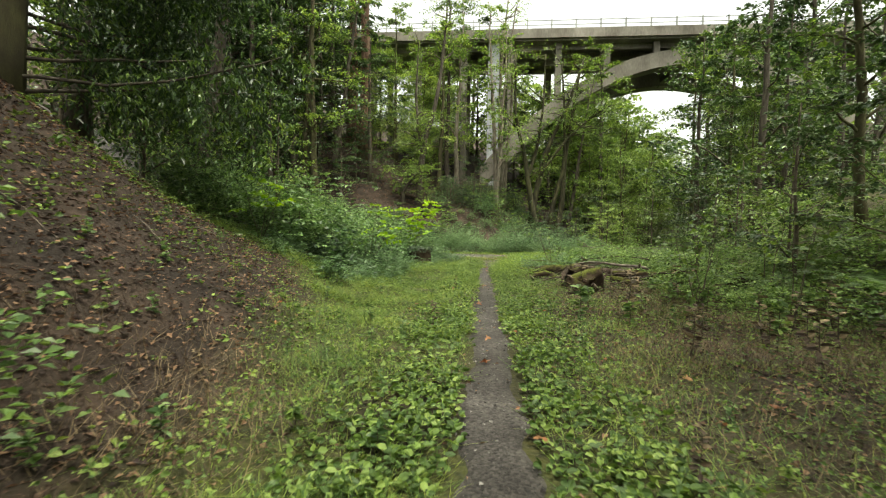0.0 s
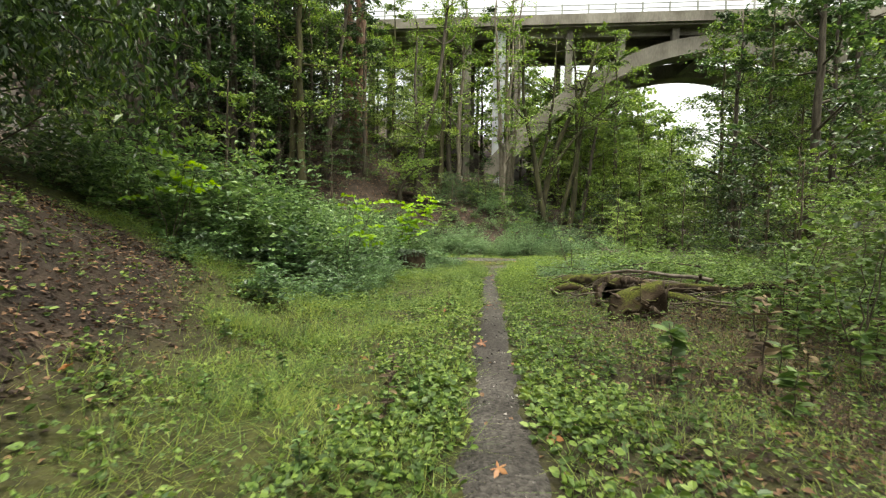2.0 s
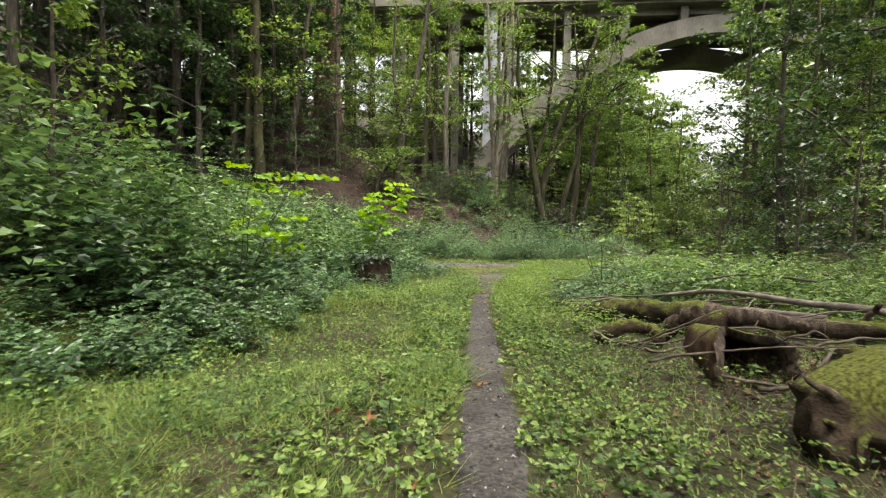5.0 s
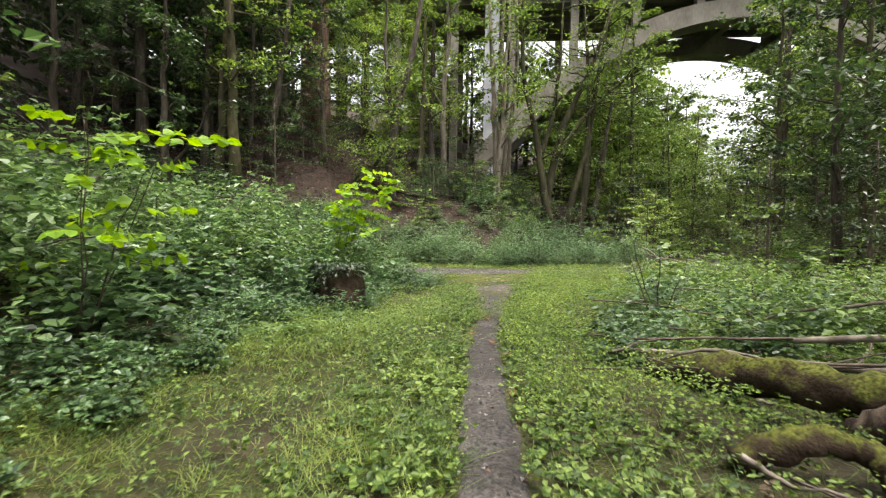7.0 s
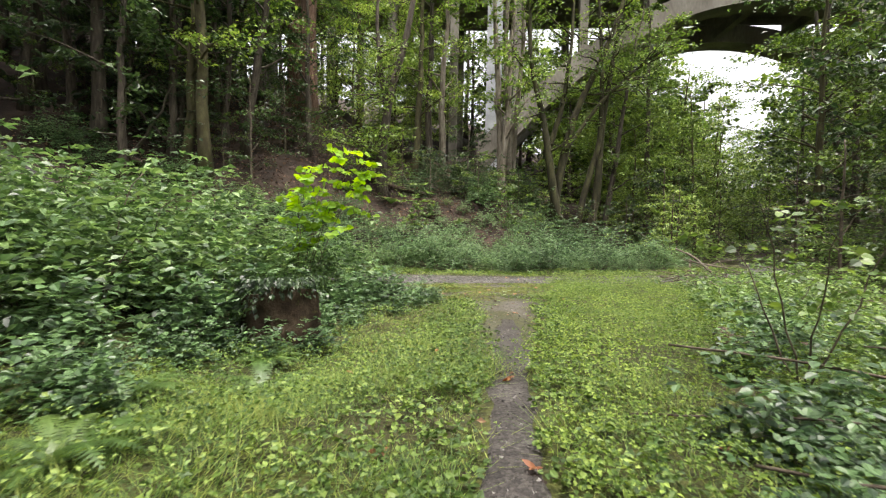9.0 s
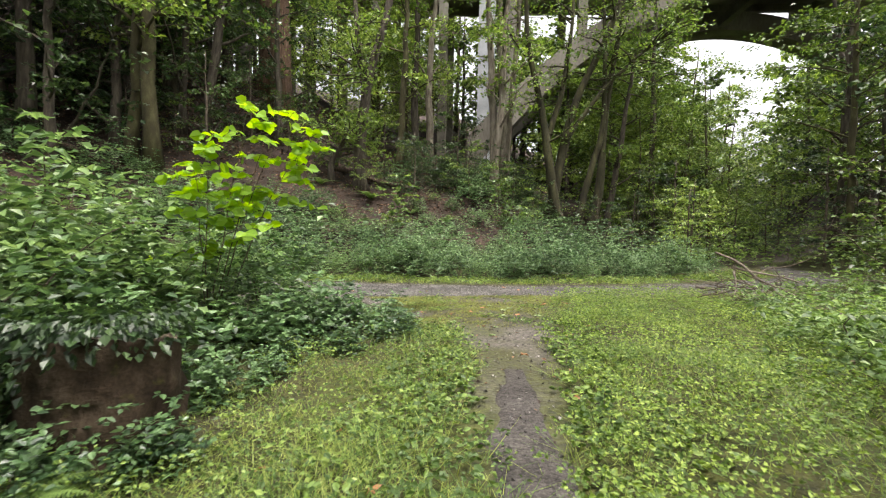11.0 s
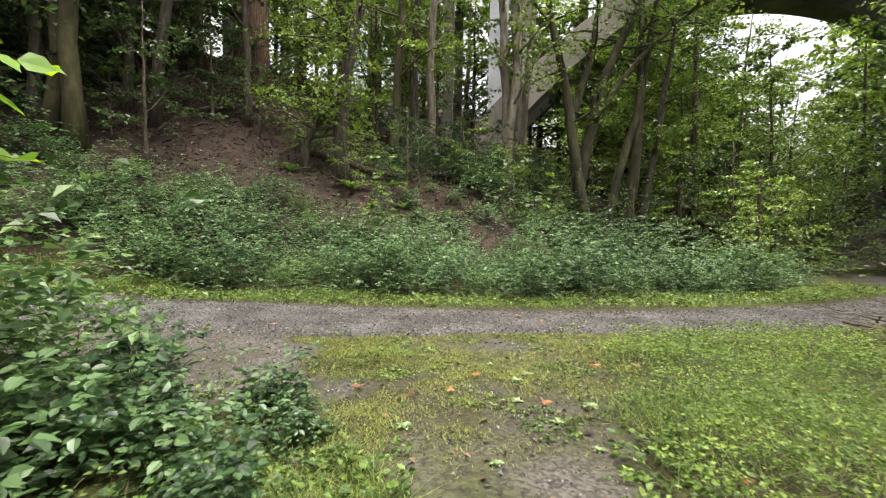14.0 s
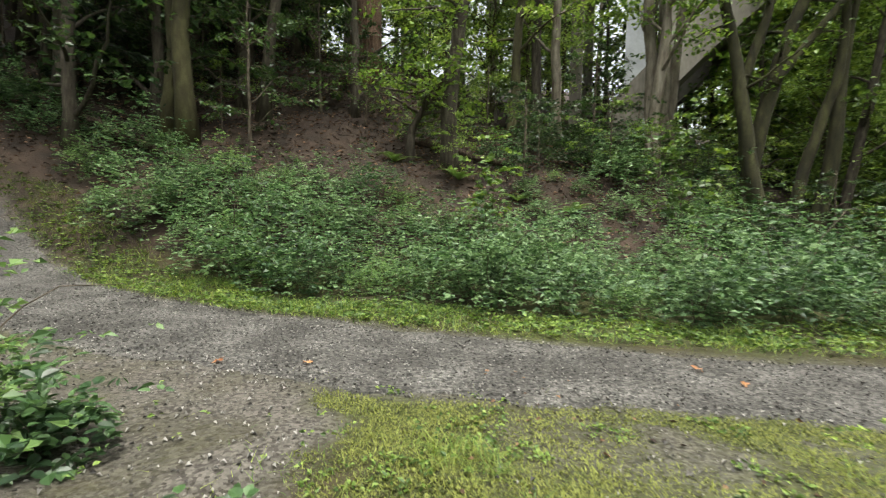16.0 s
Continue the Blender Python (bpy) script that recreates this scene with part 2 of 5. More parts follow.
def ground_material():
    """Soil under litter, moss and turf; the masks are the ground's own cover."""
    m = material("forest_soil", [(0.009, 0.006, 0.0045), (0.021, 0.0135, 0.009), (0.046, 0.03, 0.021)], scale=1.6, rough=0.95, bump=1.0, fine=26, dist=0.06)
    nt = m.node_tree
    b = nt.nodes["Principled BSDF"]
    ramp = next(n for n in nt.nodes if n.type == "VALTORGB")
    att = nt.nodes.new("ShaderNodeAttribute")
    att.attribute_name = "turf"
    no = nt.nodes.new("ShaderNodeTexNoise")
    no.inputs["Scale"].default_value, no.inputs["Detail"].default_value = 14, 10
    r2 = nt.nodes.new("ShaderNodeValToRGB")
    r2.color_ramp.elements[0].color, r2.color_ramp.elements[1].color = (0.012, 0.016, 0.005, 1), (0.06, 0.066, 0.013, 1)
    r2.color_ramp.elements[0].position, r2.color_ramp.elements[1].position = 0.3, 0.7
    nt.links.new(no.outputs["Fac"], r2.inputs[0])
    mix = nt.nodes.new("ShaderNodeMixRGB")
    nt.links.new(att.outputs["Fac"], mix.inputs[0])
    nt.links.new(ramp.outputs[0], mix.inputs[1])
    nt.links.new(r2.outputs[0], mix.inputs[2])
    worn = nt.nodes.new("ShaderNodeAttribute")
    worn.attribute_name = "worn"
    vo = nt.nodes.new("ShaderNodeTexVoronoi")
    vo.inputs["Scale"].default_value = 36
    r3 = nt.nodes.new("ShaderNodeValToRGB")
    r3.color_ramp.elements[0].color, r3.color_ramp.elements[1].color = (0.024, 0.02, 0.017, 1), (0.11, 0.1, 0.088, 1)
    sep = nt.nodes.new("ShaderNodeSeparateColor")
    nt.links.new(vo.outputs["Color"], sep.inputs[0])
    nt.links.new(sep.outputs[0], r3.inputs[0])
    co = next(n for n in nt.nodes if n.type == "TEX_COORD")
    for n in (no, vo):
        nt.links.new(co.outputs["Object"], n.inputs["Vector"])
    mix2 = nt.nodes.new("ShaderNodeMixRGB")
    nt.links.new(worn.outputs["Fac"], mix2.inputs[0])
    nt.links.new(mix.outputs[0], mix2.inputs[1])
    nt.links.new(r3.outputs[0], mix2.inputs[2])
    nt.links.new(mix2.outputs[0], b.inputs["Base Color"])
    return m


M_SOIL = ground_material()


# ---- mesh helpers ----
def tri_mesh(name, v, f):
    v, f = np.asarray(v, np.float32), np.asarray(f, np.int32)
    me = bpy.data.meshes.new(name)
    k = f.shape[1]
    me.vertices.add(len(v))
    me.vertices.foreach_set("co", v.ravel())
    me.loops.add(f.size)
    me.loops.foreach_set("vertex_index", f.ravel())
    me.polygons.add(len(f))
    me.polygons.foreach_set("loop_start", np.arange(0, f.size, k, dtype=np.int32))
    me.update(calc_edges=True)
    me.validate()
    return me


def part(name, vf, mat, parent=None, label="", smooth=True):
    """One mesh object, of its own or under a thing."""
    me = tri_mesh(name, *vf)
    me.materials.append(mat)
    me.polygons.foreach_set("use_smooth", np.full(len(me.polygons), smooth, dtype=bool))
    ob = new(name, me)
    if parent is not None:
        ob.parent = parent
    if label:
        tagged(ob, label)
    return ob


def join(items):
    vs, fs, n = [], [], 0
    for v, f in items:
        v, f = np.asarray(v), np.asarray(f)
        vs.append(v)
        fs.append(f + n)
        n += len(v)
    return np.concatenate(vs), np.concatenate(fs)


def tube(pts, radii, sides=7, rough=0.0, rng=RNG, cap=True):
    """A tapered tube of quads along pts."""
    pts = np.asarray(pts, float)
    n = len(pts)
    radii = np.broadcast_to(radii, (n,)) if np.ndim(radii) == 0 else np.asarray(radii, float)
    d = np.gradient(pts, axis=0)
    d /= np.linalg.norm(d, axis=1)[:, None] + 1e-9
    ref = np.array([0.0, 1, 0]) if abs(d[:, 1]).mean() < 0.7 else np.array([1.0, 0, 0])
    a = np.cross(d, ref)
    a /= np.linalg.norm(a, axis=1)[:, None] + 1e-9
    b = np.cross(d, a)
    th = np.linspace(0, 2 * np.pi, sides, endpoint=False)
    lump = 1 + rough * rng.uniform(-1, 1, (n, sides))
    ring = (np.cos(th)[None, :, None] * a[:, None] + np.sin(th)[None, :, None] * b[:, None]) * (radii[:, None] * lump)[..., None]
    v = (pts[:, None] + ring).reshape(-1, 3)
    i, j = np.meshgrid(np.arange(n - 1), np.arange(sides), indexing="ij")
    j2 = (j + 1) % sides
    f = np.stack([i * sides + j, i * sides + j2, (i + 1) * sides + j2, (i + 1) * sides + j], -1).reshape(-1, 4)
    if cap:
        v = np.concatenate([v, pts[:1], pts[-1:]])
        s, e = len(v) - 2, len(v) - 1
        k = np.arange(sides)
        k2 = (k + 1) % sides
        f = np.concatenate([f, np.stack([k2, k, np.full(sides, s), np.full(sides, s)], -1), np.stack([(n - 1) * sides + k, (n - 1) * sides + k2, np.full(sides, e), np.full(sides, e)], -1)])
    # caps as triangles: split every quad
    t = np.concatenate([f[:, [0, 1, 2]], f[:, [0, 2, 3]]])
    return v, t[(t[:, 1] != t[:, 2])]


def wander(p, d, length, n, bend, rng, lift=0.0):
    """Points of a branch that starts at p along d and strays."""
    pts, d = [np.array(p, float)], np.array(d, float) / np.linalg.norm(d)
    for _ in range(n):
        d = d + rng.normal(0, bend, 3) + np.array([0, 0, lift])
        d /= np.linalg.norm(d)
        pts.append(pts[-1] + d * length / n)
    return np.array(pts)


def leaves(p, axis, size, width=0.5, rng=RNG, six=False, tilt=0.5, curl=0.12):
    """Flat folded leaves at p along axis; tilt strays their faces from level."""
    n = len(p)
    a = axis / (np.linalg.norm(axis, axis=1)[:, None] + 1e-9)
    up = np.array([0, 0, 1.0]) + rng.normal(0, tilt, (n, 3))
    s = np.cross(a, up)
    s /= np.linalg.norm(s, axis=1)[:, None] + 1e-9
    nn = np.cross(s, a)
    L = np.broadcast_to(size, (n,))[:, None]
    w = width * L * 0.5
    if six:
        rows = [p, p + a * L * 0.28 + s * w * 0.95 + nn * L * curl * 0.5, p + a * L * 0.68 + s * w * 0.85 + nn * L * curl * 0.2, p + a * L - nn * L * curl,
                p + a * L * 0.68 - s * w * 0.85 + nn * L * curl * 0.2, p + a * L * 0.28 - s * w * 0.95 + nn * L * curl * 0.5]
        f = np.array([[0, 1, 2], [0, 2, 3], [0, 3, 4], [0, 4, 5]])
    else:
        rows = [p, p + a * L * 0.45 + s * w + nn * L * curl, p + a * L - nn * L * curl, p + a * L * 0.45 - s * w + nn * L * curl]
        f = np.array([[0, 1, 2], [0, 2, 3]])
    k = len(rows)
    v = np.stack(rows, 1).reshape(-1, 3)
    return v, (f[None] + (np.arange(n) * k)[:, None, None]).reshape(-1, 3)


def blades(p, height, lean, width, rng=RNG):
    """Grass blades, two bent triangles each."""
    n = len(p)
    th = rng.uniform(0, 2 * np.pi, n)
    out = np.stack([np.cos(th), np.sin(th), np.zeros(n)], 1)
    side = np.stack([-np.sin(th), np.cos(th), np.zeros(n)], 1)
    up = np.array([0, 0, 1.0])
    hgt, ln = height[:, None], lean[:, None]
    tip = p + up * hgt * (1 - 0.35 * ln) + out * hgt * ln
    v = np.stack([p - side * width / 2, p + side * width / 2, tip], 1).reshape(-1, 3)
    return v, np.arange(3 * n).reshape(-1, 3)


# ---- the lie of the land ----
def vnoise(x, y, s=0):
    """Smooth value noise, -1 to 1."""
    xi, yi = np.floor(x), np.floor(y)
    fx, fy = x - xi, y - yi
    fx, fy = fx * fx * (3 - 2 * fx), fy * fy * (3 - 2 * fy)

    def r(a, b):
        q = np.sin(a * 127.1 + b * 311.7 + s * 74.7) * 43758.5453
        return (q - np.floor(q)) * 2 - 1
    return (r(xi, yi) * (1 - fx) + r(xi + 1, yi) * fx) * (1 - fy) + (r(xi, yi + 1) * (1 - fx) + r(xi + 1, yi + 1) * fx) * fy


PATH_Y = [-30, 0, 2.6, 9, 12.7, 18.1, 20.9, 23.6, 26.5, 31]
PATH_X = [-2.5, 0.12, 0.4, 1.08, 1.48, 2.02, 2.5, 2.95, 3.3, 3.7]
PATH_W = [0.6, 0.66, 0.6, 0.46, 0.46, 0.42, 0.48, 0.85, 1.5, 2.6]
ROAD_X = [-60, -14, -7, -2.7, 1.2, 4.5, 8, 12, 16, 19, 21]
ROAD_Y = [44, 35.2, 32.9, 31.7, 31.25, 31.35, 31.7, 32.8, 35, 39, 46]


def path_x(y):
    return np.interp(y, PATH_Y, PATH_X)


def road_d(x, y):
    """How far from the gravel path's middle."""
    return np.abs(y - np.interp(x, ROAD_X, ROAD_Y)) * 0.96


def road_half(x):
    return np.interp(x, [-3, 1, 4, 20], [1.45, 1.35, 1.05, 1.05])


def soft(d, k=0.5):
    return np.where(d > 8 * k, d, k * np.log1p(np.exp(np.clip(d / k, -30, 8))))


def height(x, y, fine=True):
    x, y = np.asarray(x, float), np.asarray(y, float)
    z = -0.017 * np.clip(y, -30, 30)
    foot = np.interp(y, [-20, 6, 12, 20, 28, 34], [-1.7, -1.9, -2.2, -2.6, -4.0, -12])
    slope = np.interp(y, [-20, 7, 11, 20, 28, 34], [0.85, 0.85, 0.5, 0.42, 0.3, 0.2])
    d = soft(foot - x, 0.25)
    z = z + np.where(d < 6, slope * d, slope * (6 + (d - 6) * 0.55))
    footr = np.interp(y, [-20, 0, 10, 20, 40, 70], [5.5, 6.0, 7.5, 12.0, 21, 38])
    dr = soft(x - footr, 0.5)
    z = z + np.where(dr < 14, 0.48 * dr, 6.7 + 0.35 * (dr - 14))
    s = soft((y - 36.8) - 0.35 * (x + 2) - 0.9 * soft(x - 6, 0.6), 0.4)
    z = z + np.where(s < 5, 0.65 * s, 3.25 + (0.32 + 0.3 * np.clip((-1.5 - x) / 5, 0, 1) * np.clip((70 - y) / 20, 0, 1)) * (s - 5))
    near = np.minimum(np.abs(x - path_x(y)) - 0.3, road_d(x, y) - 1.2)
    rough = np.clip(near / 1.5, 0.05, 1)
    z = z + rough * 0.16 * vnoise(x / 2.3, y / 2.3, 1) + rough * 0.07 * vnoise(x / 0.7, y / 0.7, 2)
    if fine:
        z = z + 0.02 * vnoise(x / 0.23, y / 0.23, 3) * np.clip(rough, 0.25, 1)
    far = np.clip((np.hypot(x, y - 20) - 90) / 80, 0, 1)
    return z * (1 - far) + far * 8


def at(x, y):
    return float(height(x, y))


def axis_steps(lo, a, b, hi, step):
    inner = np.arange(a, b, step)
    left = a - np.geomspace(step, a - lo, 34)[::-1]
    right = inner[-1] + np.geomspace(step, hi - inner[-1], 34)
    return np.concatenate([left, inner, right])


def turf_cover(x, y):
    """Where turf and herbs cover the soil (1) and where litter lies bare (0)."""
    bank = np.clip((-1.7 - x + np.interp(y, [0, 4, 9, 11.5, 13], [0.5, 0.35, -0.3, -1.4, -9])) / 0.8, 0, 1) * (y < 13)
    hill = np.clip((y - 36.5 - 0.35 * (x + 2)) / 1.5, 0, 1)
    brown = np.clip(1.3 - np.hypot((x - 5.0) / 3.2, (y - 6.5) / 6.5), 0, 1)
    wood = np.clip(1.4 - np.hypot((x - 5.9) / 2.6, (y - 14.2) / 3.6), 0, 1)
    return np.clip(1 - np.maximum.reduce([bank, hill, brown, wood]), 0, 1)


gx, gy = axis_steps(-600, -9, 14, 600, 0.2), axis_steps(-500, -1, 44, 900, 0.2)
X, Y = np.meshgrid(gx, gy, indexing="ij")
v = np.stack([X, Y, height(X, Y)], -1).reshape(-1, 3)
ny = len(gy)
i, j = np.meshgrid(np.arange(len(gx) - 1), np.arange(ny - 1), indexing="ij")
f = np.stack([i * ny + j, (i + 1) * ny + j, (i + 1) * ny + j + 1, i * ny + j + 1], -1).reshape(-1, 4)
ground = tagged(part("ground", (v, f), M_SOIL), "forest floor of dark soil, leaf litter and turf", "ground", kind="structure")
lay = ground.data.attributes.new("turf", "FLOAT", "POINT")
lay.data.foreach_set("value", (turf_cover(X, Y) * np.clip(0.75 + 0.5 * vnoise(X / 1.3, Y / 1.3, 9), 0, 1)).astype(np.float32).ravel())


def gravel_fan(x, y):
    """Loose gravel spilling off the crossing path beside the thicket's tip."""
    edge = 0.8 + (30 - y) * 0.55 - x + 0.55 * vnoise(x / 0.8, y / 0.8, 43) + 0.3 * vnoise(x / 0.27, y / 0.27, 48)
    return np.clip(np.minimum.reduce([edge / 0.3, (y - 27.3) / 0.6, (x + 4) / 0.5, (30.6 - y) / 0.3]), 0, 1)


def moss_flat(x, y):
    """The trodden mossy ground between the footpath's end and the gravel."""
    edge = 4.15 + (y - 26.2) * 0.42 - x + 0.3 * vnoise(x / 0.7, y / 0.7, 46)
    return np.clip(np.minimum.reduce([edge / 0.4, (y - 26.0) / 0.8, (30.7 - y) / 0.4, (x - 1.6) / 0.4 + np.clip(y - 27.5, 0, 3) * 1.5]), 0, 1) * np.clip(1 - gravel_fan(x, y), 0, 1)


def worn_cover(x, y):
    """Bare stony ground where the footpath fans out into the gravel."""
    fan = gravel_fan(x, y)
    tread = np.clip((np.interp(y, PATH_Y, PATH_W) * 0.66 - np.abs(x - path_x(y))) / 0.3, 0, 1) * np.clip((y - 20.5) / 1.5, 0, 1) * (y < 30.0) * np.clip(0.85 + 0.9 * vnoise(x / 0.6, y / 0.6, 41), 0, 1) * np.interp(y, [26.2, 27.4, 28.8, 29.6], [1, 0.45, 0.3, 0.8])
    side = np.clip((road_half(x) + 0.1 - road_d(x, y)) / 0.35, 0, 1)
    return np.clip(np.maximum.reduce([fan, tread, side]) * np.clip(0.8 + 0.5 * vnoise(x / 0.3, y / 0.3, 42), 0, 1), 0, 1)


lay = ground.data.attributes.new("worn", "FLOAT", "POINT")
lay.data.foreach_set("value", worn_cover(X, Y).astype(np.float32).ravel())


def strip(name, mid, half, mat, label, along, seed, wob):
    """A beaten path that follows the ground, with ragged edges."""
    n, k = len(along), 9
    u = np.linspace(-1, 1, k)
    d = np.gradient(mid, axis=0)
    d /= np.linalg.norm(d, axis=1)[:, None]
    nrm = np.stack([-d[:, 1], d[:, 0]], 1)
    rag = 1 + wob * 2 * vnoise(along[:, None] * 2.1, np.sign(u)[None] * 3.0 + 0 * along[:, None], seed) + wob * vnoise(along[:, None] * 7, np.sign(u)[None] * 5.0 + 0 * along[:, None], seed + 1)
    off = u[None] * half[:, None] * rag
    x, y = mid[:, :1] + nrm[:, :1] * off, mid[:, 1:] + nrm[:, 1:] * off
    lift = 0.03 * (1 - u[None] ** 6) + 0 * off - 0.012
    z = height(x, y) + lift
    vv = np.stack([x, y, z], -1).reshape(-1, 3)
    i, j = np.meshgrid(np.arange(n - 1), np.arange(k - 1), indexing="ij")
    ff = np.stack([i * k + j, i * k + j + 1, (i + 1) * k + j + 1, (i + 1) * k + j], -1).reshape(-1, 4)
    if nrm[:, 0].mean() > 0 or d[:, 0].mean() > 0.5:
        ff = ff[:, ::-1]
    return tagged(part(name, (vv, ff), mat), label, "path", kind="structure")


ys = np.arange(-6, 23.8, 0.12)
strip("dirt_path", np.stack([path_x(ys), ys], 1), np.interp(ys, PATH_Y, PATH_W) / 2 * np.clip((24.6 - ys) / 3.0, 0.3, 1), M_DIRT, "narrow trodden dirt footpath through grass", ys, 21, 0.13)
xs = np.arange(-40, 20, 0.2)
strip("gravel_path", np.stack([xs, np.interp(xs, ROAD_X, ROAD_Y)], 1), road_half(xs), M_GRAVEL, "wide grey gravel path crossing the clearing", xs, 31, 0.05)


# ---- scattered cover ----
def scatter(n, x0, x1, y0, y1, keep, rng=RNG):
    x, y = rng.uniform(x0, x1, n), rng.uniform(y0, y1, n)
    ok = rng.random(n) < keep(x, y)
    return x[ok], y[ok]


def off_paths(x, y, m=0.0):
    side = np.abs(x - path_x(y)) - np.interp(y, PATH_Y, PATH_W) / 2
    side = side + np.interp(y, [0, 18, 23], [0.07, 0.1, 0.45]) * (vnoise(x / 0.6, y / 0.6, 61) + 0.6 * vnoise(x / 0.22, y / 0.22, 62))
    rd = road_d(x, y) - road_half(x) + 0.15 * vnoise(x / 0.5, y / 0.5, 63)
    bare = np.maximum(0.96 * gravel_fan(x, y), moss_flat(x, y) * np.clip(0.97 - 0.5 * (vnoise(x / 0.35, y / 0.35, 64) > 0.45), 0, 1))
    return np.clip((np.minimum(np.where(y > 30, 9, side), rd) - m) / 0.12 + 0.5, 0, 1) * (1 - bare)


def stuff(name, vf, mat, label, category):
    return tagged(part(name, vf, mat, smooth=False), label, category, kind="stuff")


def ground_points(x, y, lift=0.0):
    return np.stack([x, y, height(x, y) + lift], 1)


def thicket_edge(y):
    return np.interp(y, [12, 14, 15.5, 17, 20, 22.5, 24.3, 26, 27.5, 28.3, 29.3], [-3.9, -2.6, -1.7, -1.3, -1.3, -0.6, 0.6, 1.7, 1.4, 0.6, -0.9])


def patch(x, y, s, k):
    return np.clip(0.5 + 0.9 * vnoise(x / s, y / s, k), 0, 1)


def lawn(n, x0, x1, y0, y1, keep, hgt, name="grass", mat=None, wid=0.008):
    x, y = scatter(n, x0, x1, y0, y1, keep)
    hh = hgt * RNG.uniform(0.4, 1.4, len(x)) * (0.35 + 0.9 * patch(x, y, 0.9, 4) + 0.6 * patch(x, y, 0.33, 44) ** 2)
    return blades(ground_points(x, y, -0.01), hh, RNG.uniform(0.4, 2.0, len(x)), wid)


def left_grass(x, y):
    return off_paths(x, y, 0.05) * (0.1 + 0.9 * patch(x, y, 1.2, 5)) * (0.35 + 0.65 * patch(x, y, 0.4, 45)) * np.clip(turf_cover(x, y), 0.02, 1) * (x < path_x(y)) * np.where(y > 14, (x > thicket_edge(y) - 0.3), 1)


def right_grass(x, y):
    return off_paths(x, y, 0.08) * (0.25 + 0.75 * patch(x, y, 1.4, 6)) * (x > path_x(y)) * np.clip((9.5 - x) / 3, 0.08, 1) * np.interp(y, [0, 10, 14, 18], [0.55, 0.8, 1.0, 1.0])


def road_verge(x, y):
    d = y - np.interp(x, ROAD_X, ROAD_Y)
    return np.clip((d - 1.25) / 0.25, 0, 1) * np.clip((3.2 - d) / 0.5, 0, 1)


g = [lawn(230000, -6, 2.8, 1.0, 14, left_grass, 0.19, wid=0.007), lawn(150000, -3.5, 3.2, 13.5, 29.3, lambda x, y: np.clip(2.2 * left_grass(x, y), 0, 1), 0.15, wid=0.008),
     lawn(170000, 0.3, 11, 1.0, 16, right_grass, 0.15, wid=0.007), lawn(150000, 1.3, 10, 16, 29.6, right_grass, 0.17, wid=0.006), lawn(70000, -14, 16, 31.5, 37, road_verge, 0.16, wid=0.014)]
def moss_keep(x, y):
    return np.clip(1 - 1.4 * worn_cover(x, y), 0, 1) * moss_flat(x, y) * np.clip(0.6 + (y - 26.3) * 0.45 + 0.8 * vnoise(x / 0.5, y / 0.5, 47), 0.45, 1)


x, y = scatter(300000, 0, 7, 25, 30.6, lambda a, b: moss_keep(a, b) * np.clip(0.75 + 1.1 * vnoise(a / 0.3, b / 0.3, 49), 0.12, 1))
stuff("moss_carpet", blades(ground_points(x, y, -0.004), 0.03 * RNG.uniform(0.5, 1.4, len(x)), RNG.uniform(0.4, 1.6, len(x)), 0.014), M_MOSSTUFT, "short yellow-green moss on trodden ground", "moss")
stuff("grass", join(g), M_GRASS, "long soft green grass on the clearing", "grass")


def herb_patch(n, x0, x1, y0, y1, keep, size, lift, cluster=5, spread=0.05):
    x, y = scatter(n, x0, x1, y0, y1, keep)
    c = ground_points(x, y)
    c = np.repeat(c, cluster, 0)
    k = len(c)
    th = RNG.uniform(0, 2 * np.pi, k)
    ax = np.stack([np.cos(th), np.sin(th), RNG.uniform(-0.1, 0.6, k)], 1)
    c[:, 2] += np.repeat(RNG.uniform(0.2, 1.0, len(x)), cluster) * lift
    c[:, :2] += ax[:, :2] * spread * 0.3
    return leaves(c, ax, size * RNG.uniform(0.6, 1.25, k), 0.66, tilt=0.6, six=size > 0.055)


def path_side(x, y):
    d = np.abs(x - path_x(y)) - np.interp(y, PATH_Y, PATH_W) / 2
    return np.clip((d + 0.06) / 0.1, 0, 1) * np.clip((1.3 - d) / 0.9, 0, 1) * (0.25 + 0.75 * patch(x, y, 0.8, 12))


def heap(x, y):
    """Where fallen wood keeps the herbs down."""
    return np.clip(1.4 - np.hypot((x - 5.9) / 2.6, (y - 14.2) / 3.6), 0, 1)


def right_herb(x, y):
    return (1 - 0.75 * heap(x, y)) * off_paths(x, y, 0.05) * (x > path_x(y)) * (np.interp(y, [10, 18], [0.15, 0.5]) + 0.6 * patch(x, y, 1.3, 14)) * np.clip((12 - x) / 4, 0, 1)


def left_herb(x, y):
    return np.clip(turf_cover(x, y), 0.35, 1) * off_paths(x, y, 0.05) * (x < path_x(y)) * (np.interp(y, [10, 13], [0.15, 0.55]) + 0.5 * patch(x, y, 1.1, 16)) * np.where(y > 14, (x > thicket_edge(y) - 0.8), 1)


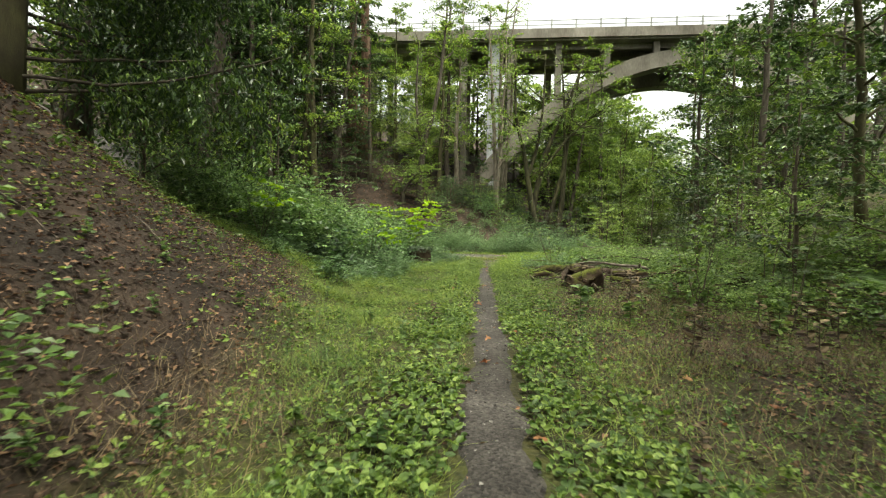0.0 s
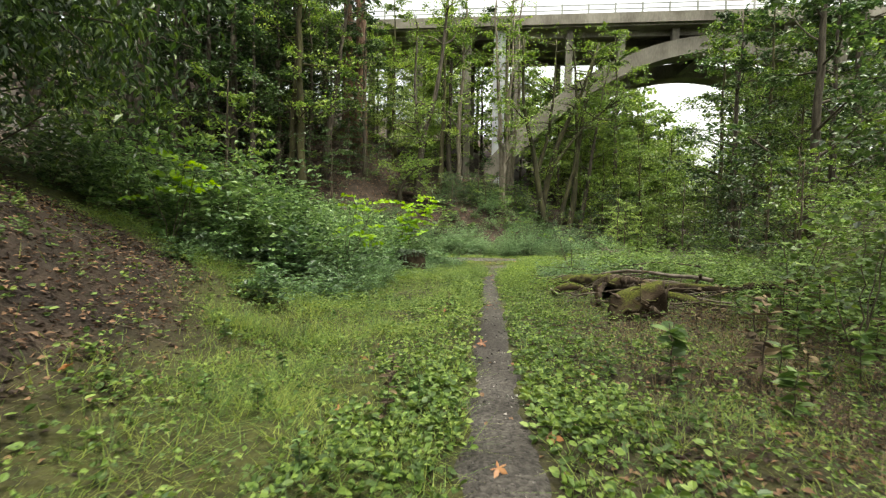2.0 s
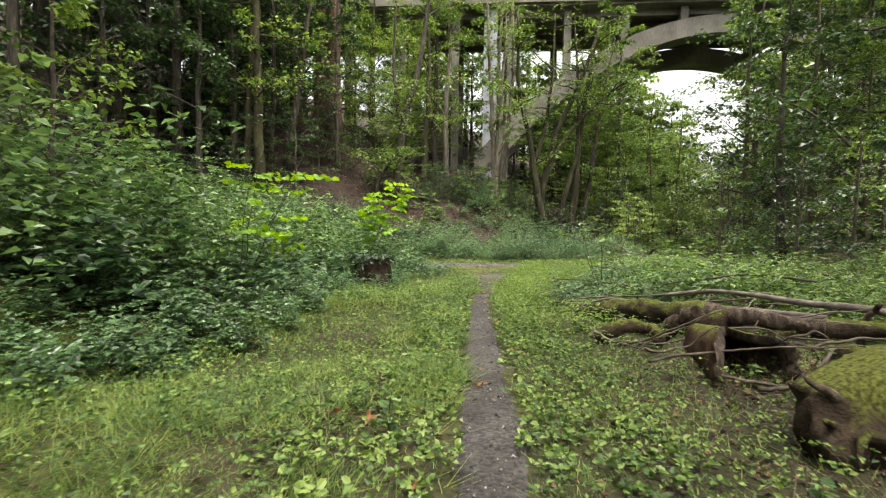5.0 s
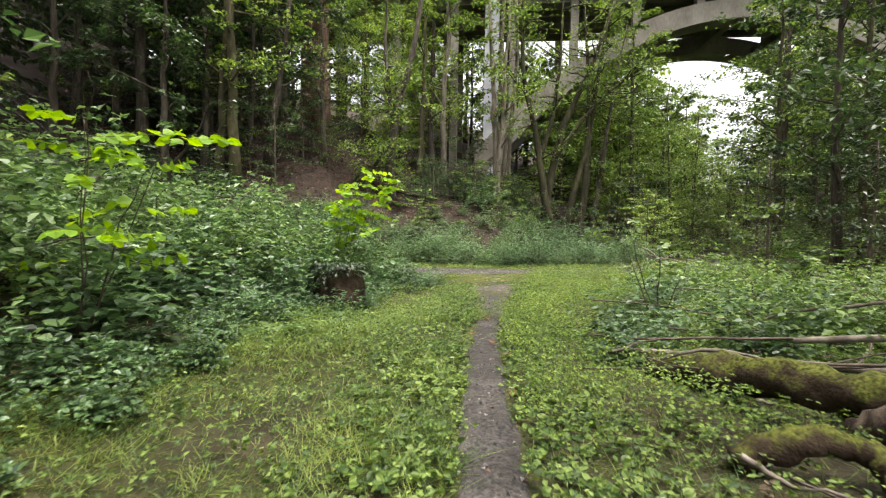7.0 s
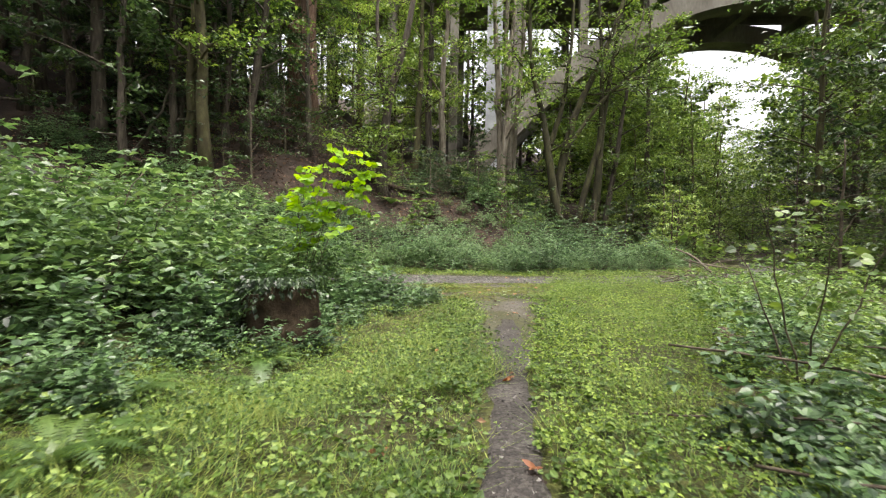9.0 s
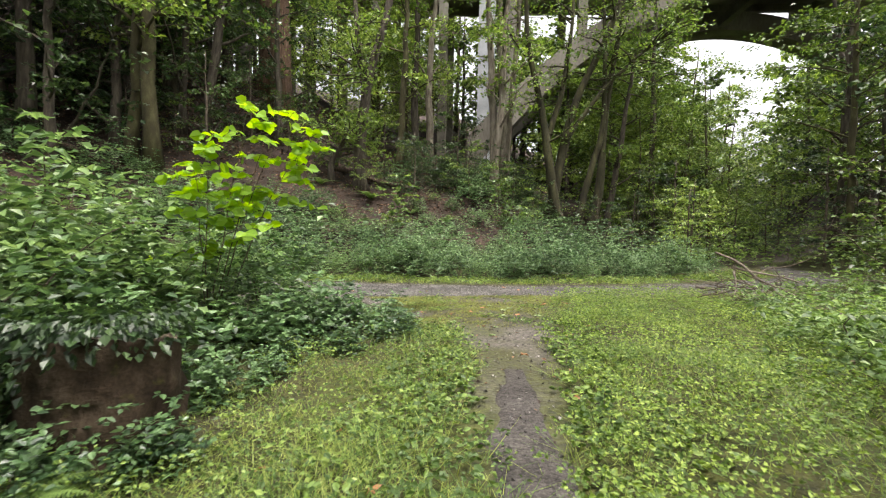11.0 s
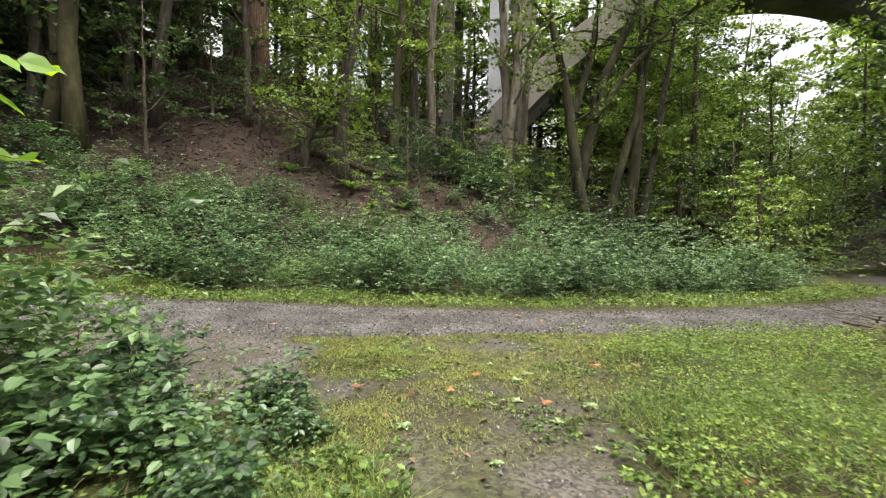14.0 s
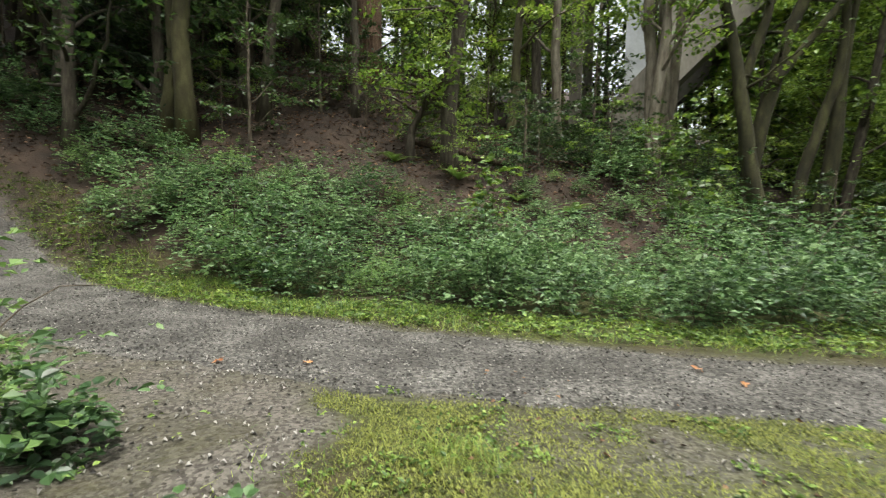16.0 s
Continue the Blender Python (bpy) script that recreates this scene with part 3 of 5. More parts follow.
hb = [herb_patch(7000, -1, 2.6, 1.0, 10, path_side, 0.065, 0.1, 5), herb_patch(12000, -1, 4.5, 10, 26.5, path_side, 0.058, 0.11), herb_patch(25000, 0.5, 11, 1.0, 16, right_herb, 0.042, 0.22, 4),
      herb_patch(33000, -5.5, 3, 1.0, 29.4, left_herb, 0.043, 0.26, 4), herb_patch(8000, -14, 16, 31.5, 37, road_verge, 0.07, 0.1),
      herb_patch(2300, -6, -1.4, 1.0, 10, lambda x, y: 0.7 * patch(x, y, 0.7, 51) ** 2, 0.06, 0.12, 4), herb_patch(2200, 0.4, 5.5, 26.5, 30.2, lambda x, y: (vnoise(x / 0.45, y / 0.45, 65) > 0.35) * moss_flat(x, y), 0.04, 0.04, 5)]
stuff("meadow_herbs", herb_patch(44000, 1.5, 10, 15, 29.8, right_herb, 0.036, 0.3, 4), M_MEADOW, "pale yellow-green leafy herbs in the clearing", "herbs")
stuff("herb_cover", join(hb), M_HERB, "low green clover and herb leaves beside the path", "herbs")


def litter_keep(x, y):
    return np.clip(1.05 - turf_cover(x, y), 0.02, 1) * off_paths(x, y, 0.02)


x, y = scatter(70000, -9, 7, 0.8, 14, litter_keep)
xp, yp = scatter(7000, -1, 5, 1, 31, lambda a, b: 0.25 * (np.abs(a - path_x(b)) < 0.7 * np.interp(b, PATH_Y, PATH_W)))
x, y = np.concatenate([x, xp]), np.concatenate([y, yp])
p = ground_points(x, y, 0.012)
x2, y2 = scatter(26000, -18, 12, 37, 56, litter_keep)
p = np.concatenate([p, ground_points(x2, y2, 0.02)])
th = RNG.uniform(0, 2 * np.pi, len(p))
sz = np.where(np.arange(len(p)) < len(x), 0.06, 0.13) * RNG.uniform(0.6, 1.4, len(p))
stuff("leaf_litter", leaves(p, np.stack([np.cos(th), np.sin(th), RNG.normal(0, 0.25, len(p))], 1), sz, 0.6, tilt=0.35), M_LITTER, "brown dead leaf litter on the bank and hillside", "leaf litter")


def dry_keep(x, y):
    return 0.8 * np.clip(1.3 - np.hypot((x - 4.8) / 2.8, (y - 7.0) / 6.0), 0, 1) * patch(x, y, 0.9, 18) * (x > path_x(y) + 0.9) + 0.5 * np.clip(1 - np.hypot((x + 2.0) / 1.3, (y - 3.6) / 2.0), 0, 1)


x, y = scatter(180000, -4, 9, 1.0, 14, dry_keep)
x2, y2 = scatter(2500, 0.6, 2.2, 23.2, 26.5, lambda a, b: 0.25 * patch(a, b, 0.5, 19))
x, y = np.concatenate([x, x2]), np.concatenate([y, y2])
stuff("dry_grass", blades(ground_points(x, y), RNG.uniform(0.12, 0.42, len(x)), RNG.uniform(0.3, 1.6, len(x)), 0.007), M_DRY, "dry brown grass and dead herb stems", "dry grass")


def on_gravel(x, y):
    return np.clip((road_half(x) + 0.05 - road_d(x, y)) / 0.2, 0, 1) + 0.5 * (worn_cover(x, y) > 0.5)


x, y = scatter(65000, -12, 14, 27, 36, on_gravel)
x2, y2 = scatter(9000, -1, 5, 1, 29, lambda a, b: np.abs(a - path_x(b)) < np.interp(b, PATH_Y, PATH_W) / 2)
p = np.concatenate([ground_points(x, y, 0.02), ground_points(x2, y2, 0.02)])
th = RNG.uniform(0, 2 * np.pi, len(p))
stuff("loose_stones", leaves(p, np.stack([np.cos(th), np.sin(th), 0 * th], 1), 0.03 * RNG.uniform(0.4, 1.0, len(p)) ** 1.5 * 1.5, 0.8, tilt=0.3, curl=0.3), M_STONE, "small pale pebbles and chips on the paths", "gravel")


# ---- plants ----
def empty(name, m=None):
    ob = new(name)
    ob.empty_display_size = 0.2
    if m is not None:
        ob.matrix_basis = m
    return ob


def bush(seed, r, h, n, mat, label, leaf=0.085, name="bramble_bush", groups=4, six=False):
    """Arching canes with leaves of several leaflets, densest on the outside."""
    rng = np.random.default_rng(seed)
    n, leaf = int(n * 0.85), leaf * 1.08
    ob = tagged(empty(name), label, "bush", "undergrowth")
    tips = []
    for _ in range(16):
        th = rng.uniform(0, 2 * np.pi)
        rr = r * rng.uniform(0.4, 1.45)
        hh = h * rng.uniform(0.6, 1.6)
        t = np.linspace(0, 1, 8)
        pts = np.stack([np.cos(th) * rr * t ** 1.3, np.sin(th) * rr * t ** 1.3, hh * np.sin(t * rng.uniform(1.9, 2.5)) - 0.1 * (1 - t)], 1) + rng.normal(0, 0.03, (8, 3))
        if len(tips) < 2:
            part("cane", tube(pts, np.linspace(0.008, 0.003, 8), 4), M_TWIG, ob)
        tips.append(pts)
    th, u = rng.uniform(0, 2 * np.pi, n), rng.random(n)
    el = np.arcsin(u ** 0.58)
    k = rng.uniform(0.55, 1.0, n) ** 0.5 * (1 + 0.2 * np.sin(3 * th + seed) * np.cos(2.3 * el + seed) + 0.16 * np.sin(7 * th + 2 * seed) * np.sin(5 * el))
    c = np.stack([np.cos(th) * np.cos(el) * r * k, np.sin(th) * np.cos(el) * r * k, np.sin(el) * h * k], 1)
    tp = np.concatenate(tips)
    m = int(n * 0.42)
    c[:m] = tp[rng.integers(0, len(tp), m)] + rng.normal(0, 0.07, (m, 3))
    c = np.repeat(c, groups, 0)
    k = len(c)
    a = np.repeat(rng.uniform(0, 2 * np.pi, n), groups) + np.tile(np.linspace(-1.3, 1.3, groups), n)
    ax = np.stack([np.cos(a), np.sin(a), np.repeat(rng.normal(0.05, 0.3, n), groups) + rng.normal(0, 0.15, k)], 1)
    c = c + ax * leaf * 0.15
    c[:, 2] = np.maximum(c[:, 2], -0.05)
    part("foliage", leaves(c, ax, leaf * rng.uniform(0.65, 1.25, k), 0.68, rng, six=six, tilt=0.35), mat, ob, smooth=False)
    return ob


def fern(seed, n=14, length=0.8, mat=None, label="green sword fern on the bank"):
    rng = np.random.default_rng(seed)
    ob = tagged(empty("fern"), label, "fern", "ferns")
    for q in range(n):
        th = 2 * np.pi * q / n + rng.normal(0, 0.2)
        L = length * rng.uniform(0.7, 1.15)
        t = np.linspace(0, 1, 22)
        rise = rng.uniform(0.35, 0.8)
        pts = np.stack([np.cos(th) * L * t * 0.85, np.sin(th) * L * t * 0.85, L * (rise * t * 1.5 - rise * 1.15 * t ** 2) * 0.9], 1)
        d = np.gradient(pts, axis=0)
        side = np.array([-np.sin(th), np.cos(th), 0])
        w = L * 0.17 * np.sin(np.pi * np.clip(t * 0.92 + 0.1, 0, 1)) + 0.01
        out = [pts + sg * side * w[:, None] + d * 1.2 - np.array([0, 0, 0.15]) * w[:, None] for sg in (1, -1)]
        k = np.arange(21)
        f = np.concatenate([np.stack([k, k + 1, k + 22], 1), np.stack([k + 1, k, k + 44], 1)])
        part("frond", (np.concatenate([pts, *out]), f), mat or M_FERN, ob, smooth=False)
    return ob


def broadleaf(seed, H, r0, low, spread, n_limb, leaf, mat, bark, label, name="maple_tree", per=44, lean=(0, 0), stray=0.05, twigs=5, flat=0.16, plain=False):
    """A slender woodland tree: tapered trunk, limbs with twigs, and leaves in level sprays."""
    rng = np.random.default_rng(seed)
    ob = tagged(empty(name), label, "tree", "woodland trees")
    n = 14
    t = np.linspace(0, 1, n)
    drift = np.cumsum(rng.normal(0, stray * H / n, (n, 2)), 0)
    drift -= drift[0]
    pts = np.stack([drift[:, 0] + lean[0] * H * t, drift[:, 1] + lean[1] * H * t, H * t - 0.3 * (t == 0)], 1)
    rad = r0 * (1 - t) ** 0.8 + 0.02
    rad[0] *= 1.5
    part("trunk", tube(pts, rad, 9, 0.08, rng), bark, ob)
    lp, la, wood = [], [], []
    for q in range(n_limb):
        f = low + (0.97 - low) * (q + rng.random()) / n_limb
        base = np.array([np.interp(f, t, pts[:, k]) for k in range(3)])
        th = q * 2.4 + rng.normal(0, 0.4)
        L = spread * (1.15 - f) ** 0.5 * rng.uniform(0.6, 1.2)
        d = [np.cos(th), np.sin(th), rng.uniform(0.25, 0.9)]
        limb = wander(base, d, L, 7, 0.16, rng, -0.02)
        rl = max(0.012, np.interp(f, t, rad) * 0.42)
        geo = [tube(limb[::2] if plain else limb, np.linspace(rl, 0.008, 4 if plain else 8), 3 if plain else 5, cap=False)]
        for w in range(twigs):
            k = rng.integers(2, 8)
            tw = wander(limb[k], [np.cos(th) + rng.normal(0, 0.8), np.sin(th) + rng.normal(0, 0.8), rng.normal(0.05, 0.2)], L * rng.uniform(0.25, 0.5), 4, 0.15, rng, -0.02)
            if not plain:
                geo.append(tube(tw[::2], np.linspace(0.012, 0.004, 5)[::2], 3, cap=False))
            m = int(0.86 * per * rng.uniform(0.6, 1.4))
            c = tw[rng.integers(1, 5, m)] + rng.normal(0, 1, (m, 3)) * np.array([0.3, 0.3, flat * 0.6]) * min(1.4, L * 0.3)
            lp.append(c)
            az = rng.uniform(0, 2 * np.pi, m)
            la.append(np.stack([np.cos(az), np.sin(az), rng.normal(-0.3, 0.3, m)], 1))
        wood += geo
        if not plain:
            part("limb", join(geo), bark, ob)
    if plain:
        tagged(part("branchwork", join(wood), bark, ob), kind="stuff")
    lp, la = np.concatenate(lp), np.concatenate(la)
    part("crown", leaves(lp, la, 1.07 * leaf * rng.uniform(0.6, 1.3, len(lp)), 0.68, rng, tilt=0.4), mat, ob, smooth=False)
    return ob


def conifer(seed, H, r0, low, mat, bark, label, name="fir_tree", n_limb=44, reach=3.4):
    rng = np.random.default_rng(seed)
    ob = tagged(empty(name), label, "tree", "woodland trees")
    t = np.linspace(0, 1, 16)
    pts = np.stack([rng.normal(0, 0.05, 16), rng.normal(0, 0.05, 16), H * t - 0.4 * (t == 0)], 1)
    rad = r0 * (1 - t) ** 0.9 + 0.03
    rad[0] *= 1.35
    part("trunk", tube(pts, rad, 14, 0.1, rng), bark, ob)
    lp, la, geo = [], [], []
    for q in range(n_limb):
        f = low + (0.98 - low) * (q + rng.random()) / n_limb
        th = q * 2.4
        L = reach * (1.1 - f) * rng.uniform(0.7, 1.2)
        limb = wander([0, 0, H * f], [np.cos(th), np.sin(th), 0.15], L, 8, 0.06, rng, -0.05)
        geo.append(tube(limb, np.linspace(0.05, 0.01, 9), 4))
        m = int(60 * L / reach) + 20
        k = rng.uniform(1, 8, m)
        c = np.stack([np.interp(k, np.arange(9), limb[:, e]) for e in range(3)], 1) + rng.normal(0, [0.12, 0.12, 0.05], (m, 3))
        az = th + rng.choice([-1, 1], m) * rng.uniform(0.4, 1.2, m)
        lp.append(c)
        la.append(np.stack([np.cos(az), np.sin(az), rng.uniform(-0.7, -0.1, m)], 1))
    tagged(part("branchwork", join(geo), bark, ob), kind="stuff")
    lp, la = np.concatenate(lp), np.concatenate(la)
    part("crown", leaves(lp, la, 0.55 * rng.uniform(0.5, 1.2, len(lp)), 0.3, rng, tilt=0.4), mat, ob, smooth=False)
    return ob


def plant(ob, x, y, turn=0.0, s=1.0, sink=0.0, tilt=(0, 0), first=False):
    m = pose(x, y, at(x, y) - sink, tilt[0], tilt[1], turn) @ Matrix.Scale(s, 4)
    if first:
        ob.matrix_basis = m
        return ob
    return copy_thing(ob, m)


def spread(kinds, spots, rng, smin=0.8, smax=1.2, sink=0.05):
    """Plant the first of each kind where it falls, then copies."""
    used = set()
    for x, y in spots:
        k = int(rng.integers(0, len(kinds)))
        plant(kinds[k], x, y, rng.uniform(0, 360), rng.uniform(smin, smax), sink, first=k not in used)
        used.add(k)
    for k, ob in enumerate(kinds):
        if k not in used:
            for o in (*ob.children_recursive, ob):
                bpy.data.objects.remove(o)


def spots(n, x0, x1, y0, y1, keep, gap, rng):
    out = []
    for _ in range(n * 40):
        if len(out) == n:
            break
        x, y = rng.uniform(x0, x1), rng.uniform(y0, y1)
        if keep(x, y) and all((x - a) ** 2 + (y - b) ** 2 > gap * gap for a, b in out):
            out.append((x, y))
    return out


R2 = np.random.default_rng(3)
# the bramble thicket beside the footpath, and its tongue at the fork
brambles = [bush(s, 0.95, 1.0, 450, M_BRAMBLE, "dense green bramble bush with serrated leaves", groups=3) for s in (1, 2, 3)]
where = spots(98, -7.5, 1.2, 12.5, 28.8, lambda x, y: x < thicket_edge(y) - 0.75 and road_d(x, y) > 2.4, 0.62, R2)
spread(brambles, [w for w in where if w[0] < thicket_edge(w[1]) - 1.6], R2, 0.8, 1.5, 0.1)
close = [bush(s, 0.95, 0.95, 300, M_CLOSE, "green bramble bush with toothed leaves beside the path", 0.15, groups=3, six=True) for s in (5, 6)]
set_out = set()
for x, y in where:
    if x >= thicket_edge(y) - 1.6:
        k = int(R2.integers(0, 2))
        plant(close[k], x, y, R2.uniform(0, 360), R2.uniform(0.55, 0.8) if y > 23.5 else R2.uniform(0.65, 1.0), 0.1, first=k not in set_out)
        set_out.add(k)
# the bank of brambles beyond the gravel path
for q in range(24):
    y = 13.6 + q * 0.6
    plant(close[q % 2], thicket_edge(y) + R2.uniform(-0.5, 0.15), y, R2.uniform(0, 360), R2.uniform(0.3, 0.52), 0.05)
banks = [bush(s, 1.1, 1.2, 520, M_BRAMBLE if s == 14 else M_DARKBRAMBLE, "bluish-green bramble and salal bush on the bank", 0.092, groups=3) for s in (11, 12, 13, 14)]
where = spots(118, -18, 14, 33.5, 43, lambda x, y: 3.0 < y - np.interp(x, ROAD_X, ROAD_Y) < min(8.2 - 0.2 * max(0, x), 8.2 + 0.35 * min(0, x + 3)), 0.85, R2)
spread(banks, where, R2, 0.5, 1.2, 0.1)
for x, y in spots(24, 3, 12, 43, 54, lambda a, b: True, 1.2, R2) + spots(3, -4, 1, 44, 47, lambda a, b: True, 1.5, R2):
    plant(banks[int(R2.integers(0, 4))], x, y, R2.uniform(0, 360), R2.uniform(0.6, 1.2), 0.1)
for x, y in spots(12, 1.6, 6.5, 38.8, 43.4, lambda a, b: True, 0.9, R2):
    plant(banks[int(R2.integers(0, 4))], x, y, R2.uniform(0, 360), R2.uniform(0.5, 0.85), 0.1)
# undergrowth on the other side, and low leafy plants on the near bank and before the thicket
low = [bush(s, 0.8, 0.62, 260, M_HERBBUSH, "low leafy undergrowth of nettle and salmonberry", 0.07, "shrub", 3) for s in (21, 22, 23)]
where = spots(85, 4.6, 15, 3, 30, lambda x, y: not (x < 8.3 and 10.8 < y < 17.6) and x > np.interp(y, [3, 9, 14, 19, 24, 30], [5.8, 5.8, 5.2, 5.3, 7.6, 8.8]) and road_d(x, y) > 2, 0.7, R2) + spots(46, 4.8, 10, 9, 26, lambda x, y: not (x < 8.0 and 10.8 < y < 17.4) and np.interp(y, [9, 14, 19, 24, 26], [5.4, 5.0, 5.1, 6.6, 8.0]) < x < np.interp(y, [9, 14, 19, 24, 26], [8.4, 8.4, 8.6, 10, 10]), 0.55, R2) + [(-2.6, 2.3), (-3.6, 2.9)]
spread(low, where, R2, 0.7, 1.35, 0.08)
for x, y in spots(54, 13, 34, 20, 60, lambda a, b: a > 13 + 0.1 * (b - 20) and road_d(a, b) > 2.6, 1.6, R2):
    plant(low[int(R2.integers(0, 3))], x, y, R2.uniform(0, 360), R2.uniform(1.5, 2.4), 0.15)
ferns = [fern(31), fern(32, 11, 0.7)]
where = spots(40, 6, 15, 2, 26, lambda x, y: x > 6.5 + 0.12 * y, 1.0, R2) + [(8.0, 38.2), (9.2, 38.6), (4.6, 39.0), (5.8, 38.4), (3.0, 39.2)]
spread(ferns, where, R2, 0.8, 1.3, 0.03)
for x, y in spots(16, 7.4, 11, 7, 17, lambda a, b: a > 7.0 + 0.1 * b, 0.9, R2):
    plant(ferns[int(R2.integers(0, 2))], x, y, R2.uniform(0, 360), R2.uniform(1.4, 1.9), 0.02)
for x, y in ((7.4, 39.6), (8.3, 39.9), (6.4, 40.2), (1.5, 41.5), (-0.5, 41.8), (3.2, 41.6), (-3.0, 42.4), (9.6, 39.2)):
    plant(ferns[1], x, y, R2.uniform(0, 360), R2.uniform(1.3, 1.8), 0.0)
for x, y in ((-0.6, 18.2), (-0.9, 19.3), (-0.1, 20.2), (-1.3, 17.6), (-0.4, 21.2)):
    plant(ferns[0], x, y, R2.uniform(0, 360), R2.uniform(0.75, 1.05), 0.0)

R2b = np.random.default_rng(33)
for x, y in spots(16, -4.4, -1.9, 11.3, 16.5, lambda a, b: a < -1.9 - 0.12 * max(0, 14 - b), 0.5, R2b):
    plant(close[int(R2b.integers(0, 2))], x, y, R2b.uniform(0, 360), R2b.uniform(0.3, 0.55), 0.05)
for x, y in ((-1.6, 13.6), (-1.9, 14.3), (-1.3, 14.7), (-1.6, 15.3), (-1.1, 15.7), (-1.3, 16.4), (-2.4, 13.2), (-1.0, 17.0), (-1.1, 17.9), (-2.0, 15.0), (-0.9, 18.9), (-0.45, 21.5), (-1.1, 21.4), (0.05, 21.9), (-1.5, 20.9)):
    plant(close[int(R2b.integers(0, 2))], x, y, R2b.uniform(0, 360), R2b.uniform(0.28, 0.45), 0.05)
# brambles spreading over the grass beyond the logs
for x, y in ((3.5, 17.6), (4.1, 17.9), (4.5, 18.7), (4.0, 18.6), (5.0, 19.3), (4.8, 20.2), (5.5, 18.5), (5.6, 20.6), (6.2, 19.6), (5.2, 17.4), (6.3, 18.2), (6.0, 21.6), (7.0, 20.6), (7.2, 19.0), (6.8, 22.4), (7.6, 21.6)):
    plant(close[int(R2b.integers(0, 2))], x, y, R2b.uniform(0, 360), R2b.uniform(0.36, 0.62), 0.05)
# undergrowth growing up between and behind the logs
for x, y in spots(7, 4.8, 6.2, 12.0, 19.0, lambda a, b: b < 12.6 or b > 17.0, 0.6, R2b):
    plant(low[int(R2b.integers(0, 3))], x, y, R2b.uniform(0, 360), R2b.uniform(0.4, 0.65), 0.05)
for x, y in spots(16, 6.8, 9.4, 12.0, 18.5, lambda a, b: True, 0.75, R2b):
    plant(low[int(R2b.integers(0, 3))], x, y, R2b.uniform(0, 360), R2b.uniform(0.75, 1.2), 0.08)

# ---- trees ----
bare = [broadleaf(s, 20, 0.25, 0.22, 3.8, 17, 0.22, lf, k, "tall slender tree with a long clear stem", "alder_tree", per=28, twigs=5, stray=0.09) for s, k, lf in ((44, M_MOSSBARK, M_YELLOW), (45, M_PALEBARK, M_YELLOW), (46, M_BARK, M_MAPLE))]
mossy = [broadleaf(s, 19, 0.2, 0.16, 5.0, 22, 0.25, M_MAPLE, M_MOSSBARK, "slender mossy maple with light green leaves", per=36, twigs=6) for s in (41, 42, 43)]
lime = [broadleaf(s, 13, 0.12, 0.05, 4.6, 22, 0.17, M_YELLOW, M_MOSSBARK, "young maple with pale yellow-green leaves", per=45, twigs=6) for s in (51, 52)]
dark = [broadleaf(s, 17, 0.22, 0.06, 5.2, 16, 0.28, M_DARK, M_BARK, "shady woodland tree with dark foliage", "alder_tree", per=29, twigs=6) for s in (61, 62)]
far = [broadleaf(s, 18, 0.22, 0.04, 5.6, 20, 0.58, m, M_BARK, "leafy tree in the woods beyond the bridge", "far_tree", per=13, twigs=5, flat=0.3, plain=True) for s, m in ((91, M_MAPLE), (92, M_YELLOW), (93, M_DARK))]
under = [broadleaf(s, 5.5, 0.05, 0.1, 2.6, 13, 0.16, m, M_TWIG, "slender understory shrub with level sprays of leaves", "vine_maple", per=26, twigs=4, flat=0.1) for s, m in ((81, M_MAPLE), (82, M_DARK), (83, M_YELLOW))]
firs = [conifer(71, 30, 0.66, 0.25, M_DARK, M_RED, "tall fir with furrowed reddish bark"), conifer(72, 26, 0.36, 0.1, M_DARK, M_BARK, "dark fir on the hillside")]

